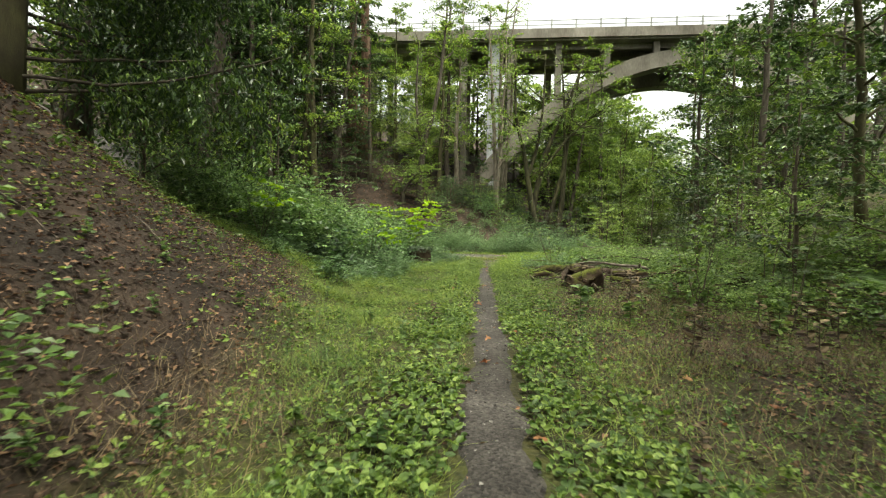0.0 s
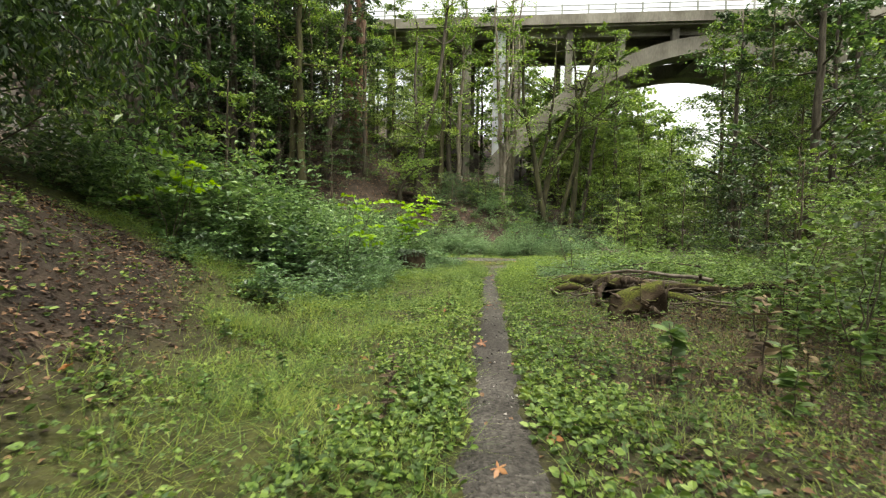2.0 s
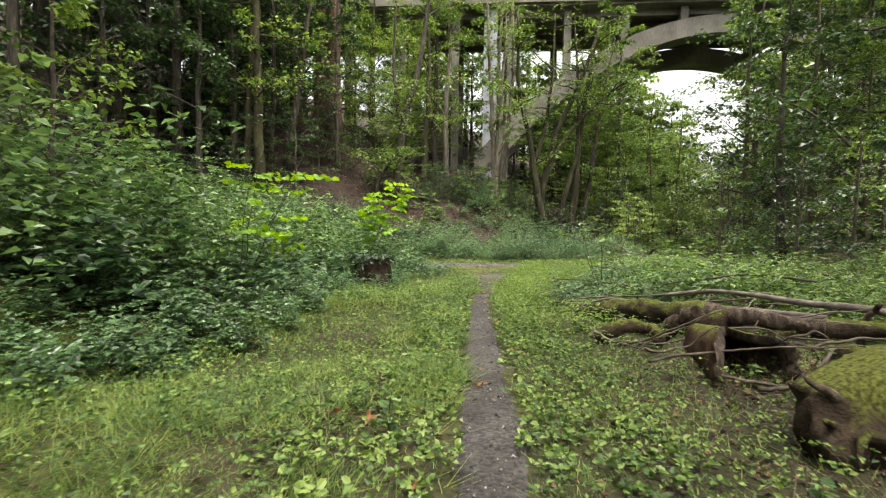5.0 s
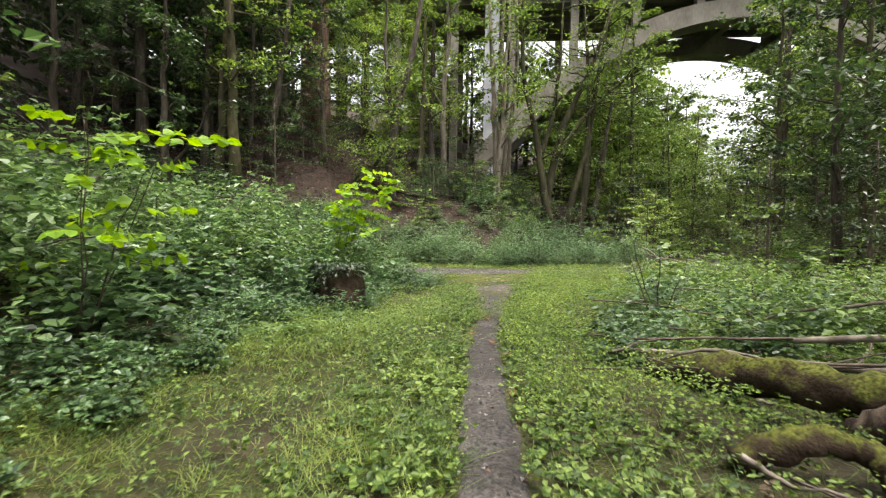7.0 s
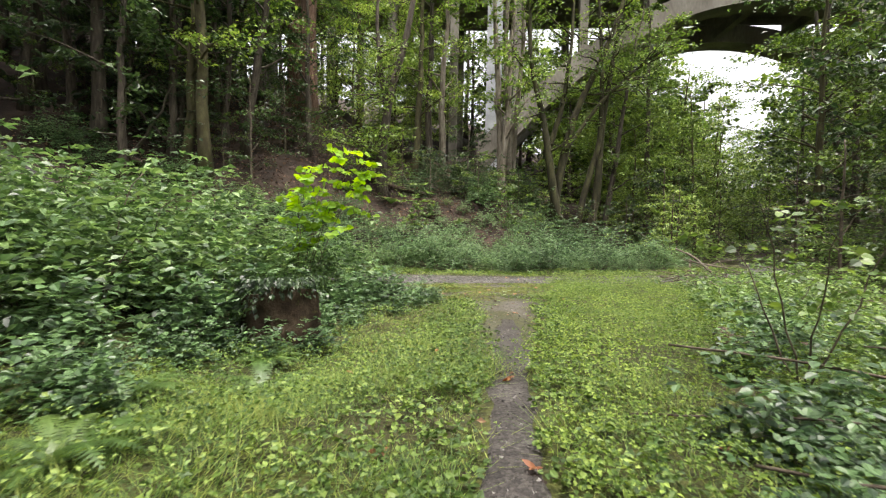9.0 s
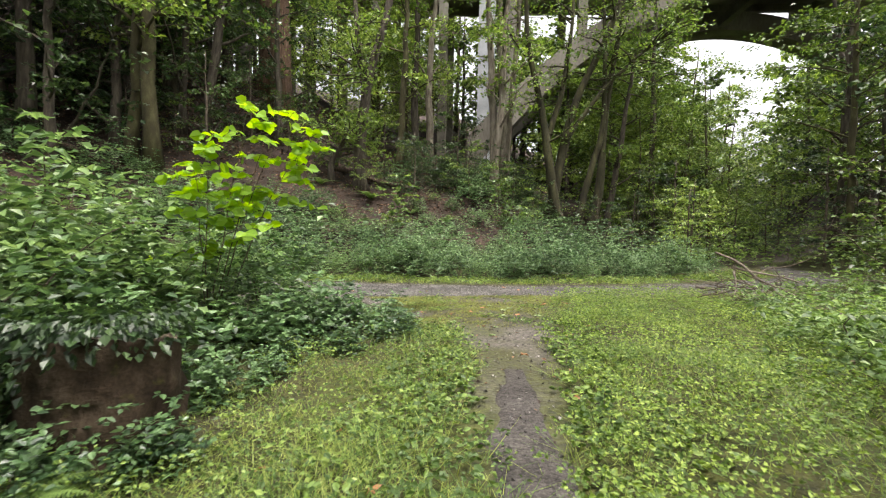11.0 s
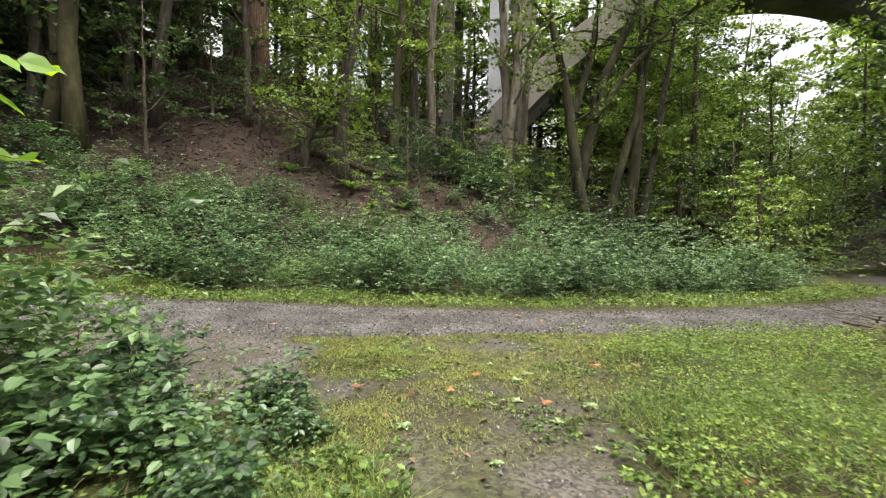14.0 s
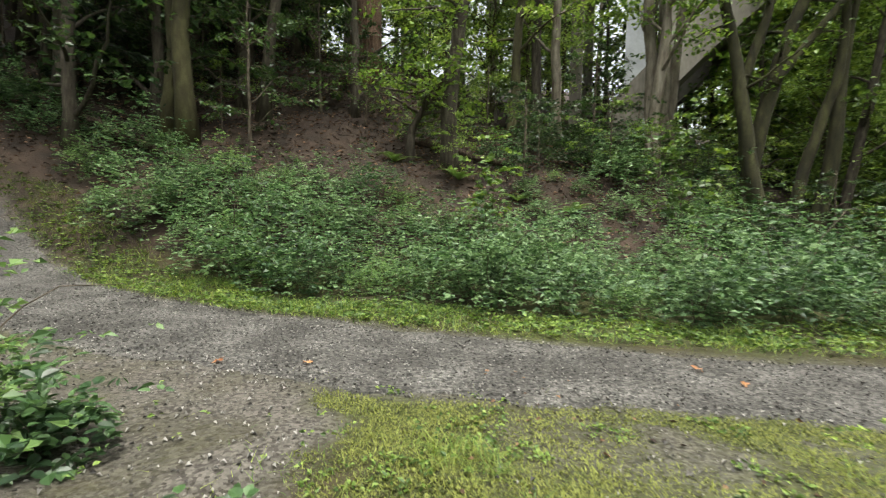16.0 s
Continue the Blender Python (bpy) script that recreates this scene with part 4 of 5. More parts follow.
# known trunks, with shade trees added near the start: kind, x, y, turn, size
named = [
    (bare[1], 2.6, 50.3, 130, 1.0, (0, 0)), (bare[2], -9.1, 43.5, 60, 1.0, (0, 8)), (bare[0], -11.0, 40.4, 0, 1.0, (0, 2)), (bare[0], -9.9, 40.3, 200, 1.2, (0, 0)),
    (firs[0], -7.0, 49.3, 0, 1.0, (0, 0)), (firs[0], -8.8, 52.5, 70, 0.95, (0, 0)), (firs[1], -12.5, 47, 40, 1.0, (0, 0)), (dark[0], -14, 43, 0, 1.0, (0, 0)), (dark[1], -17, 41, 0, 1.0, (0, 0)),
    (bare[1], 6.0, 46, 250, 0.9, (0, 3)), (bare[1], 6.3, 46.2, 10, 1.0, (0, -2)), (bare[0], 0.6, 47.6, 10, 0.9, (0, 1)), (lime[0], -4.0, 50.5, 10, 0.8, (0, 0)), (lime[1], -1.2, 54, 10, 1.0, (0, 0)), (lime[0], 1.5, 56, 80, 1.0, (0, 0)), (lime[1], -6.0, 54.5, 180, 1.0, (0, 0)),
    (bare[2], 14.0, 49.0, 0, 0.9, (0, 8)),
    (mossy[2], 22.2, 39.8, 0, 0.9, (0, 0)), (dark[1], 33.6, 50.5, 0, 1.2, (0, -14)), (bare[2], 25.4, 44.2, 90, 1.0, (0, 0)), (mossy[1], 18.0, 44.0, 90, 0.55, (0, -4)), (lime[1], 20.0, 50.5, 90, 1.1, (0, 3)), (lime[0], 16.5, 49.5, 0, 1.0, (0, 0)), (lime[0], 22.0, 49.0, 200, 0.95, (0, 2)), (lime[1], 15.2, 53.0, 300, 1.0, (0, 0)), (lime[1], 24.5, 53.0, 20, 1.0, (0, 0)), (lime[0], 18.5, 46.0, 120, 0.6, (0, 0)),
    (dark[1], 27.0, 43.0, 20, 0.95, (0, -3)), (dark[0], 30.0, 42.0, 70, 1.0, (0, -3)), (dark[1], 25.5, 35.0, 300, 0.8, (0, 0)), (mossy[0], 21.0, 33.0, 10, 0.8, (0, 0)), (dark[0], 33.0, 38.0, 10, 1.0, (0, 0)), (mossy[1], 19.0, 28.0, 80, 0.9, (0, 0)),
    (dark[0], -13.0, 38.6, 10, 0.9, (0, 0)), (dark[1], -16.5, 45.0, 60, 1.0, (0, 0)), (dark[0], -6.0, 45.5, 60, 0.8, (0, 0)), (dark[1], -10.5, 44.0, 160, 0.9, (0, 0)), (dark[0], -18.0, 37.5, 260, 0.9, (0, 0)), (firs[1], -15.0, 40.0, 10, 0.9, (0, 0)), (firs[1], -19.5, 42.0, 80, 0.9, (0, 0)), (firs[1], -10.5, 50.0, 130, 0.9, (0, 0)), (firs[1], -22.0, 38.0, 200, 0.9, (0, 0)), (firs[1], -16.0, 50.0, 20, 1.0, (0, 0)), (dark[1], -20.0, 46.0, 40, 1.1, (0, 0)), (dark[0], -15.5, 53.0, 300, 1.1, (0, 0)), (firs[1], -24.0, 45.0, 70, 1.0, (0, 0)), (mossy[0], 30.5, 46.0, 30, 0.9, (0, 0)), (mossy[2], 26.5, 37.0, 130, 0.85, (0, 0)), (dark[0], 24.0, 32.0, 10, 0.85, (0, 0)), (mossy[1], 34.0, 50.0, 200, 0.9, (0, 0)),
    # Dark trees added beside the start to shade the path's edges.
    (dark[0], -9.5, 3.5, 40, 0.9, (0, 6)), (dark[1], -9.0, -3.0, 90, 0.9, (0, 6)), (dark[1], 10.2, 3.0, 10, 0.9, (0, -8)), (dark[1], 9.0, -4.0, 200, 0.9, (0, -6)),
    (mossy[0], 13.0, 14.0, 70, 0.9, (0, -5)), (dark[0], 2.0, -8.0, 200, 1.0, (0, 0)), (dark[1], -4.0, -7.0, 100, 1.0, (0, 0)),
]
# Added mostly out of view: high crowns shade the clearing's sides and hillside.
shade_trees = [broadleaf(s, 23, 0.24, 0.46, 7.0, 20, 0.32, M_DARK, M_BARK, "tall tree added for shade, with a high spreading crown", "alder_tree", per=40, twigs=7, flat=0.3, plain=True) for s in (95, 96)]
named += [(shade_trees[q % 2], x, y, 67 * q, 1.0, (0, lean)) for q, (x, y, lean) in enumerate((
    (9.5, 0.0, -6), (8.5, -6.0, -4), (-8.0, 0.5, 8), (-8.4, 6.5, 8), (-8.8, 12.0, 8), (-8.4, 17.5, 8), (11.8, 9.0, -8),
    (-17.0, 30.5, 0), (-20.5, 35.0, 0), (-14.5, 47.0, 0), (-19.0, 40.5, 0), (-23.0, 44.0, 0), (-17.5, 55.0, 0), (-13.0, 43.5, 0), (27.0, 34.0, 0)))]
crowns = [broadleaf(s, 22, 0.26, 0.5, 5.0, 18, 0.21, M_MAPLE, M_BARK, "tall maple with its leaves high above", per=44, twigs=6) for s in (97, 98)]
named += [(crowns[q % 2], x, y, 77 * q, 1.0, (0, 0)) for q, (x, y) in enumerate(((1.6, 51.0), (18.5, 51.5)))]
named += [(mossy[0], 20.6, 55.5, 30, 0.85, (0, 0)), (mossy[2], 23.0, 58.0, 100, 0.85, (0, 0))]
seen = set()
for ob, x, y, turn, s, tilt in named:
    m = pose(x, y, at(x, y) - 0.1, tilt[0], tilt[1], 0) @ pose(0, 0, 0, 0, 0, turn) @ Matrix.Scale(s, 4)
    if ob.name in seen:
        copy_thing(ob, m)
    else:
        ob.matrix_basis = m
        seen.add(ob.name)


def crooked(x, y, stems, r0, bark, mat, label, seed, leaf=0.2, per=30, clumps=()):
    """A tree whose stems bend through places given as offsets across and up; sprays of leaves along them."""
    rng = np.random.default_rng(seed)
    ob = tagged(empty("maple_tree", pose(x, y, at(x, y) - 0.2)), label, "tree", "woodland trees")
    lp, la = [], []

    def spray(c0, wide, m):
        lp.append(c0 + rng.normal(0, 1, (m, 3)) * np.array([wide, wide, wide * 0.22]))
        az = rng.uniform(0, 2 * np.pi, m)
        la.append(np.stack([np.cos(az), np.sin(az), rng.normal(-0.3, 0.3, m)], 1))

    for k, (offs, share, first_leaf) in enumerate(stems):
        offs = np.array(offs, float)
        u, w = np.linspace(0, 1, len(offs)), np.linspace(0, 1, 26)
        px, pz = np.interp(w, u, offs[:, 0]), np.interp(w, u, offs[:, 1])
        for _ in range(2):
            px[1:-1] = (px[:-2] + px[1:-1] + px[2:]) / 3
            pz[1:-1] = (pz[:-2] + pz[1:-1] + pz[2:]) / 3
        pts = np.stack([px, np.cumsum(rng.normal(0, 0.05, 26)), pz], 1)
        rad = r0 * share * np.linspace(1, 0.25, 26)
        rad[0] *= 1.35
        part("stem" if k else "trunk", tube(pts, rad, 9, 0.1, rng), bark, ob)
        for q in range(15):
            f = rng.uniform(first_leaf, 1) * 25
            base = np.array([np.interp(f, np.arange(26), pts[:, e]) for e in range(3)])
            th = rng.uniform(0, 2 * np.pi)
            limb = wander(base, [np.cos(th), np.sin(th), rng.uniform(0, 0.5)], rng.uniform(1.4, 3.4), 6, 0.16, rng, -0.02)
            part("limb", tube(limb, np.linspace(r0 * 0.22, 0.008, 7), 5, cap=False), bark, ob)
            for e in range(2, 7):
                spray(limb[e] + rng.normal(0, 0.25, 3), 0.36, per // 2)
    for cx, cy, cz, wide, m in clumps:
        for _ in range(m):
            spray(np.array([cx, cy, cz]) + rng.normal(0, wide, 3) * np.array([1, 1, 0.75]), 0.4, per)
    part("crown", leaves(np.concatenate(lp), np.concatenate(la), leaf * rng.uniform(0.6, 1.3, sum(map(len, lp))), 0.68, rng, tilt=0.4), mat, ob, smooth=False)


crooked(-1.1, 43.2, [([(0, 0), (-0.15, 2), (0.1, 4), (0.3, 6), (1.0, 8), (1.6, 11), (2.0, 15), (2.2, 18)], 1, 0.2), ([(0.2, 5), (-0.2, 7), (-0.5, 10), (-0.3, 15)], 0.6, 0.1), ([(-1.5, 0), (-1.55, 1.5), (-0.8, 2.6), (0.0, 3.5)], 0.6, 0.3)], 0.34, M_BARK, M_MAPLE, "dark forked maple with crooked stems on the hillside", 151, 0.2, 26, [(-0.4, -1.2, 3.4, 0.7, 8)])
crooked(10.5, 46.5, [([(0, 0), (-0.9, 4), (-1.5, 8), (-2.6, 12), (-2.7, 18)], 1, 0.35), ([(-1.2, 6), (-0.3, 9), (0.2, 13), (0.3, 18)], 0.6, 0.3)], 0.33, M_DARKMOSS, M_MAPLE, "mossy maple leaning before the bridge arch", 152, 0.2, 18)
crooked(9.8, 47.2, [([(0, 0), (0.6, 4), (1.5, 8), (3.4, 12), (5.0, 17)], 1.1, 0.4), ([(0.9, 5.5), (3.0, 8.5), (5.0, 10.5), (7.0, 12)], 0.5, 0.45)], 0.33, M_DARKMOSS, M_MAPLE, "mossy maple leaning out under the bridge arch", 153, 0.2, 22, [(5.6, 1.5, 11.6, 1.3, 34), (7.2, 2.0, 9.0, 1.0, 16)])
crooked(12.4, 47.8, [([(0, 0), (0.7, 4), (0.9, 9), (1.6, 14), (2.2, 18)], 1, 0.45), ([(-0.9, 0), (-0.3, 4), (0.8, 8), (0.6, 14), (0.2, 18)], 0.8, 0.5)], 0.33, M_DARKMOSS, M_MAPLE, "two-stemmed mossy maple beside the bridge arch", 154, 0.2, 20)
crooked(7.1, 49.0, [([(0, 0), (0.1, 5), (-0.4, 10), (-0.2, 16), (0.3, 21)], 1, 0.5), ([(0.3, 0), (0.5, 6), (0.9, 11), (0.6, 16), (1.0, 20)], 0.8, 0.5)], 0.27, M_PALEBARK, M_YELLOW, "pair of pale bare stems before the bridge pier", 155, 0.18, 14)
# dark evergreen shrubs on the upper bank and round the foot of the arch
R9 = np.random.default_rng(9)
glossy = [bush(s, 1.3, 1.5, 420, M_DARK, "dark glossy evergreen shrub on the hillside", 0.15, "evergreen_shrub", 3) for s in (161, 162)]
spread(glossy, spots(9, 1.5, 9.5, 45.0, 51, lambda a, b: True, 1.4, R9) + spots(9, 7.5, 13, 42.5, 47, lambda a, b: True, 1.2, R9) + spots(3, -16, -11, 42, 46, lambda a, b: True, 1.5, R9), R9, 0.6, 1.35, 0.1)
woods = [
    (dark, 7, -30, -14, 12, 30, 2.8), (dark + [firs[1]], 12, -32, -11, 38, 58, 3.0), (mossy + lime, 5, -8, 3, 54, 58, 2.2),
    (mossy + dark, 9, 17, 36, 8, 34, 3.2), (dark, 4, -20, 20, -30, -12, 4.0),
    (far[1:], 22, -45, 4, 58, 84, 3.0), (far[:2], 12, 14, 30, 57, 68, 2.0), (far[:2], 24, 10, 36, 59, 80, 2.6), (far[:2], 12, 28, 50, 58, 80, 3.0), (far, 9, -2, 12, 70, 86, 2.5), (far[:2], 30, 12, 90, 82, 125, 4.5), (far, 7, 40, 70, 20, 70, 4.0), (far[::2], 7, -60, -28, 0, 50, 5.0),
]


def gap_of_sky(x, y):
    """The open lie of the valley beyond the arch."""
    return y > 50 and 0.65 < (x - 2.3) / (y - 21) < 0.86


placed = set()
woods_edge = [(far[1], 24.5, 60.0, 0.8), (far[0], 27.0, 64.0, 0.85), (far[1], 30.0, 70.0, 0.9), (far[0], 57.0, 82.0, 1.5), (far[1], 62.0, 88.0, 1.5), (far[0], 68.0, 95.0, 1.6), (far[0], 52.0, 74.0, 1.4), (far[0], 19.0, 60.0, 1.0), (far[1], 27.0, 70.5, 1.25), (far[0], 30.0, 75.0, 1.35), (far[1], 33.0, 80.0, 1.4), (far[0], 29.0, 77.0, 1.4), (far[1], 24.0, 72.0, 1.3), (far[0], 43.5, 68.0, 1.3), (far[1], 50.0, 76.0, 1.4)]
for ob, x, y, size in woods_edge:
    plant(ob, x, y, R9.uniform(0, 360), size, 0.1, first=ob.name not in placed)
    placed.add(ob.name)
for kinds, n, x0, x1, y0, y1, gap in woods:
    for x, y in spots(n, x0, x1, y0, y1, lambda a, b: True, gap, R2):
        ob = kinds[int(R2.integers(0, len(kinds)))]
        s = R2.uniform(0.8, 1.05) * min(1.0, (0.235 * (y - 16) + 1 - at(x, y)) / 18) if gap_of_sky(x, y) else R2.uniform(0.8, 1.15)
        plant(ob, x, y, R2.uniform(0, 360), s, 0.1, first=ob in far and ob.name not in placed)
        placed.add(ob.name)
thickets = [
    (under, 9, -2, 13, 41.5, 50, 2.0), (under, 20, 13, 30, 38, 54, 1.9), (under[:2], 12, 12, 18, 8, 30, 1.8), (under[:2], 14, -20, -4, 40, 50, 1.8), (under[1:2], 2, 0.6, 2.2, 44.2, 46, 0.9), (under[:2], 6, 2.5, 8.5, 43.5, 48, 1.2),
    (under, 6, 8.2, 10.5, 3, 13, 1.6), (under[::2], 7, -12, -5.6, 12, 22, 1.8),
]
planted = set()
for kinds, n, x0, x1, y0, y1, gap in thickets:
    for x, y in spots(n, x0, x1, y0, y1, lambda a, b: road_d(a, b) > 3, gap, R2):
        ob = kinds[int(R2.integers(0, len(kinds)))]
        plant(ob, x, y, R2.uniform(0, 360), R2.uniform(0.5, 0.85) if -2 < x < 13 and y > 40 else R2.uniform(0.7, 1.25), 0.1, first=ob.name not in planted)
        planted.add(ob.name)


# ---- the overhanging tree on the bank ----
def overhang(x, y):
    rng = np.random.default_rng(91)
    z0 = at(x, y)
    ob = tagged(empty("laurel_tree", pose(x, y, z0 - 0.2)), "leaning evergreen tree with drooping branches over the bank", "tree")
    part("trunk", tube(wander([0, 0, 0], [0.05, 0.02, 1], 14, 12, 0.03, rng), np.linspace(0.34, 0.12, 13), 12, 0.08, rng), M_MOSSBARK, ob)
    lp, la = [], []
    for q in range(17):
        th = radians(rng.uniform(0, 75))
        zz = 0.3 + 0.33 * q
        L = rng.uniform(3.8, 6.0)
        limb = wander([0, 0, zz], [np.cos(th), np.sin(th), rng.uniform(-0.12, 0.3)], L, 9, 0.12, rng, 0.01)
        part("limb", tube(limb, np.linspace(0.045, 0.01, 10), 6), M_BARK, ob)
        for w in range(14):
            k = rng.integers(3, 10)
            c0 = limb[k] + rng.normal(0, 0.3, 3)
            m = 70
            drop = rng.uniform(0, rng.uniform(0.5, 2.2), m)
            c = c0 + rng.normal(0, 0.24, (m, 3)) * np.array([1, 1, 0.5])
            c[:, 2] -= drop
            az = rng.uniform(0, 2 * np.pi, m)
            lp.append(c)
            la.append(np.stack([np.cos(az) * 0.6, np.sin(az) * 0.6, rng.uniform(-1.2, -0.1, m)], 1))
    lp, la = np.concatenate(lp), np.concatenate(la)
    part("crown", leaves(lp, la, 0.16 * rng.uniform(0.6, 1.3, len(lp)), 0.36, rng, tilt=0.5), M_LAUREL, ob, smooth=False)


overhang(-8.2, 9.3)


# ---- saplings with bright leaves ----
def hazel(x, y, stems, leaf, label, seed, per=9, mat=None):
    """Stems given by where they end, above the foot; leaves stand two by two along them."""
    rng = np.random.default_rng(seed)
    z0 = at(x, y)
    ob = tagged(empty("hazel_sapling", pose(x, y, z0 - 0.05)), label, "sapling")
    lp, la = [], []
    for ex, ey, ez in stems:
        e = np.array([ex - x, ey - y, ez - z0])
        t = np.linspace(0, 1, 10)[:, None]
        pts = e * t + np.array([0, 0, 1.0]) * np.linalg.norm(e[:2]) * 0.45 * np.sin(np.pi * t * 0.9) * t + rng.normal(0, 0.015, (10, 3))
        part("stem", tube(pts, np.linspace(0.012, 0.003, 10), 5), M_TWIG, ob)
        for q in range(per):
            k = rng.uniform(3.5, 9)
            c = np.array([np.interp(k, np.arange(10), pts[:, b]) for b in range(3)])
            th = rng.uniform(0, 2 * np.pi)
            tw = wander(c, [np.cos(th), np.sin(th), 0.1], rng.uniform(0.3, 0.75), 5, 0.12, rng, -0.02)
            part("twig", tube(tw, 0.003, 3, cap=False), M_TWIG, ob)
            for i in range(1, 6):
                for sg in (-1, 1):
                    a = th + sg * rng.uniform(0.6, 1.2)
                    lp.append(tw[i])
                    la.append([np.cos(a), np.sin(a), rng.normal(-0.15, 0.2)])
    lp, la = np.array(lp), np.array(la)
    part("foliage", leaves(lp, la, leaf * rng.uniform(0.7, 1.2, len(lp)), 0.9, rng, six=True, tilt=0.75), mat or M_HAZEL, ob, smooth=False)


hazel(-1.3, 25.8, [(0.5, 25.6, 2.4), (0.15, 25.2, 2.6), (-0.4, 25.1, 2.7), (-0.9, 24.9, 2.2), (-0.2, 25.0, 2.0), (-1.0, 24.8, 1.8)], 0.16, "hazel sapling with bright lime-green rounded leaves", 101, 9)
hazel(-2.3, 17.2, [(-1.5, 16.3, 2.4), (-1.1, 17.0, 2.0), (-1.9, 16.8, 2.2), (-1.0, 16.5, 1.7)], 0.13, "thin sapling with bright green leaves above the brambles", 102, 5)
hazel(-4.6, 12.8, [(-3.7, 12.2, 2.3), (-4.2, 12.6, 2.6), (-4.9, 12.2, 2.7)], 0.12, "thin sapling with bright green leaves on the slope", 103, 5)
hazel(5.1, 19.8, [(4.2, 19.3, 1.35), (4.7, 19.0, 1.2), (5.6, 19.2, 1.5), (4.4, 20.1, 1.2)], 0.085, "sparse sapling with arching twigs beside the logs", 104, 4, M_MAPLE)
hazel(6.2, 11.4, [(5.6, 10.8, 1.4), (6.4, 10.6, 1.7), (6.9, 11.4, 1.6)], 0.1, "sparse leafy sapling among dry stems", 105, 4, M_YELLOW)
hazel(5.2, 9.0, [(4.9, 8.7, 1.5), (5.4, 8.8, 1.8), (5.7, 9.3, 1.4), (5.0, 9.4, 1.2)], 0.085, "thin leafy sapling among dry stems", 108, 5, M_MAPLE)
hazel(6.6, 8.4, [(6.2, 8.0, 1.7), (6.8, 8.1, 2.0), (7.1, 8.6, 1.6)], 0.09, "thin leafy sapling at the foot of the slope", 109, 6, M_MAPLE)
hazel(7.4, 10.2, [(6.9, 9.8, 1.9), (7.6, 9.9, 2.3), (7.9, 10.5, 1.8)], 0.09, "thin leafy sapling at the foot of the slope", 110, 6, M_YELLOW)
hazel(1.0, 39.0, [(0.4, 38.4, 3.0), (1.2, 38.3, 3.3), (1.5, 38.6, 2.6), (0.7, 38.2, 2.6)], 0.13, "pale leafy shrub standing out of the brambles", 106, 9, M_YELLOW)
hazel(5.6, 38.6, [(5.2, 38.0, 3.4), (5.9, 38.1, 3.7), (6.3, 38.3, 2.9), (5.5, 37.8, 2.6)], 0.13, "leafy shrub standing out of the brambles", 107, 9, M_MAPLE)


# ---- seedlings and weeds in the grass ----
def seedling(seed, h, leaf, mat):
    rng = np.random.default_rng(seed)
    ob = tagged(empty("weed"), "small leafy weed standing in the grass", "weed", "weeds")
    stem = wander([0, 0, -0.03], [rng.normal(0, 0.15), rng.normal(0, 0.15), 1], h, 6, 0.1, rng)
    part("stem", tube(stem, np.linspace(0.005, 0.002, 7), 4), M_TWIG, ob)
    k = rng.uniform(1.5, 6, 26)
    c = np.stack([np.interp(k, np.arange(7), stem[:, e]) for e in range(3)], 1)
    az = rng.uniform(0, 2 * np.pi, 26)
    part("foliage", leaves(c, np.stack([np.cos(az), np.sin(az), rng.normal(0.15, 0.25, 26)], 1), leaf * rng.uniform(0.6, 1.2, 26), 0.5, rng, six=True), mat, ob, smooth=False)
    return ob


weeds = [seedling(131, 0.3, 0.075, M_HERBBUSH), seedling(132, 0.24, 0.07, M_HERB), seedling(133, 0.45, 0.07, M_DRY), seedling(134, 0.3, 0.075, M_BRAMBLE)]
R8 = np.random.default_rng(8)
where = spots(55, -4.5, 1.0, 2.2, 16, lambda x, y: x < path_x(y) - 0.5, 0.3, R8) + spots(75, 1.2, 7.5, 2.2, 27, lambda x, y: x > path_x(y) + 0.5, 0.35, R8) + spots(14, 1.8, 6, 26.5, 29.5, lambda x, y: road_d(x, y) > 1.5, 0.3, R8)
spread(weeds, [w for w in where if w[1] < 26], R8, 0.6, 1.25, 0.0)
for x, y in where:
    if y >= 26:
        plant(weeds[1], x, y, R8.uniform(0, 360), R8.uniform(0.35, 0.6))


for x, y in spots(26, 2.9, 6.2, 4.6, 11.2, lambda a, b: True, 0.3, R8):
    plant(weeds[2], x, y, R8.uniform(0, 360), R8.uniform(1.4, 2.8))
for x, y in spots(10, 2.6, 6.0, 4.6, 11.0, lambda a, b: True, 0.6, R8):
    plant(weeds[0], x, y, R8.uniform(0, 360), R8.uniform(1.8, 3.2))


def rosette(seed):
    rng = np.random.default_rng(seed)
    ob = tagged(empty("plantain"), "broad-leaved plantain rosette on trodden ground", "weed", "weeds")
    for q in range(12):
        a = 2.4 * q + rng.normal(0, 0.2)
        ax = np.array([[np.cos(a), np.sin(a), rng.uniform(0.15, 0.6)]])
        part("leaf", leaves(np.array([[0, 0, 0.0]]), ax, 0.09 * rng.uniform(0.7, 1.2), 0.6, rng, six=True, tilt=0.15, curl=0.18), M_PLANTAIN, ob)
    return ob


rosettes = [rosette(141), rosette(142)]
spread(rosettes, [(3.6, 28.0), (3.75, 28.2), (3.75, 26.9), (3.5, 27.4), (3.0, 25.6), (3.15, 26.2), (4.1, 27.2), (3.4, 28.6), (2.5, 26.9), (3.9, 26.4)], R8, 0.7, 1.2, -0.005)


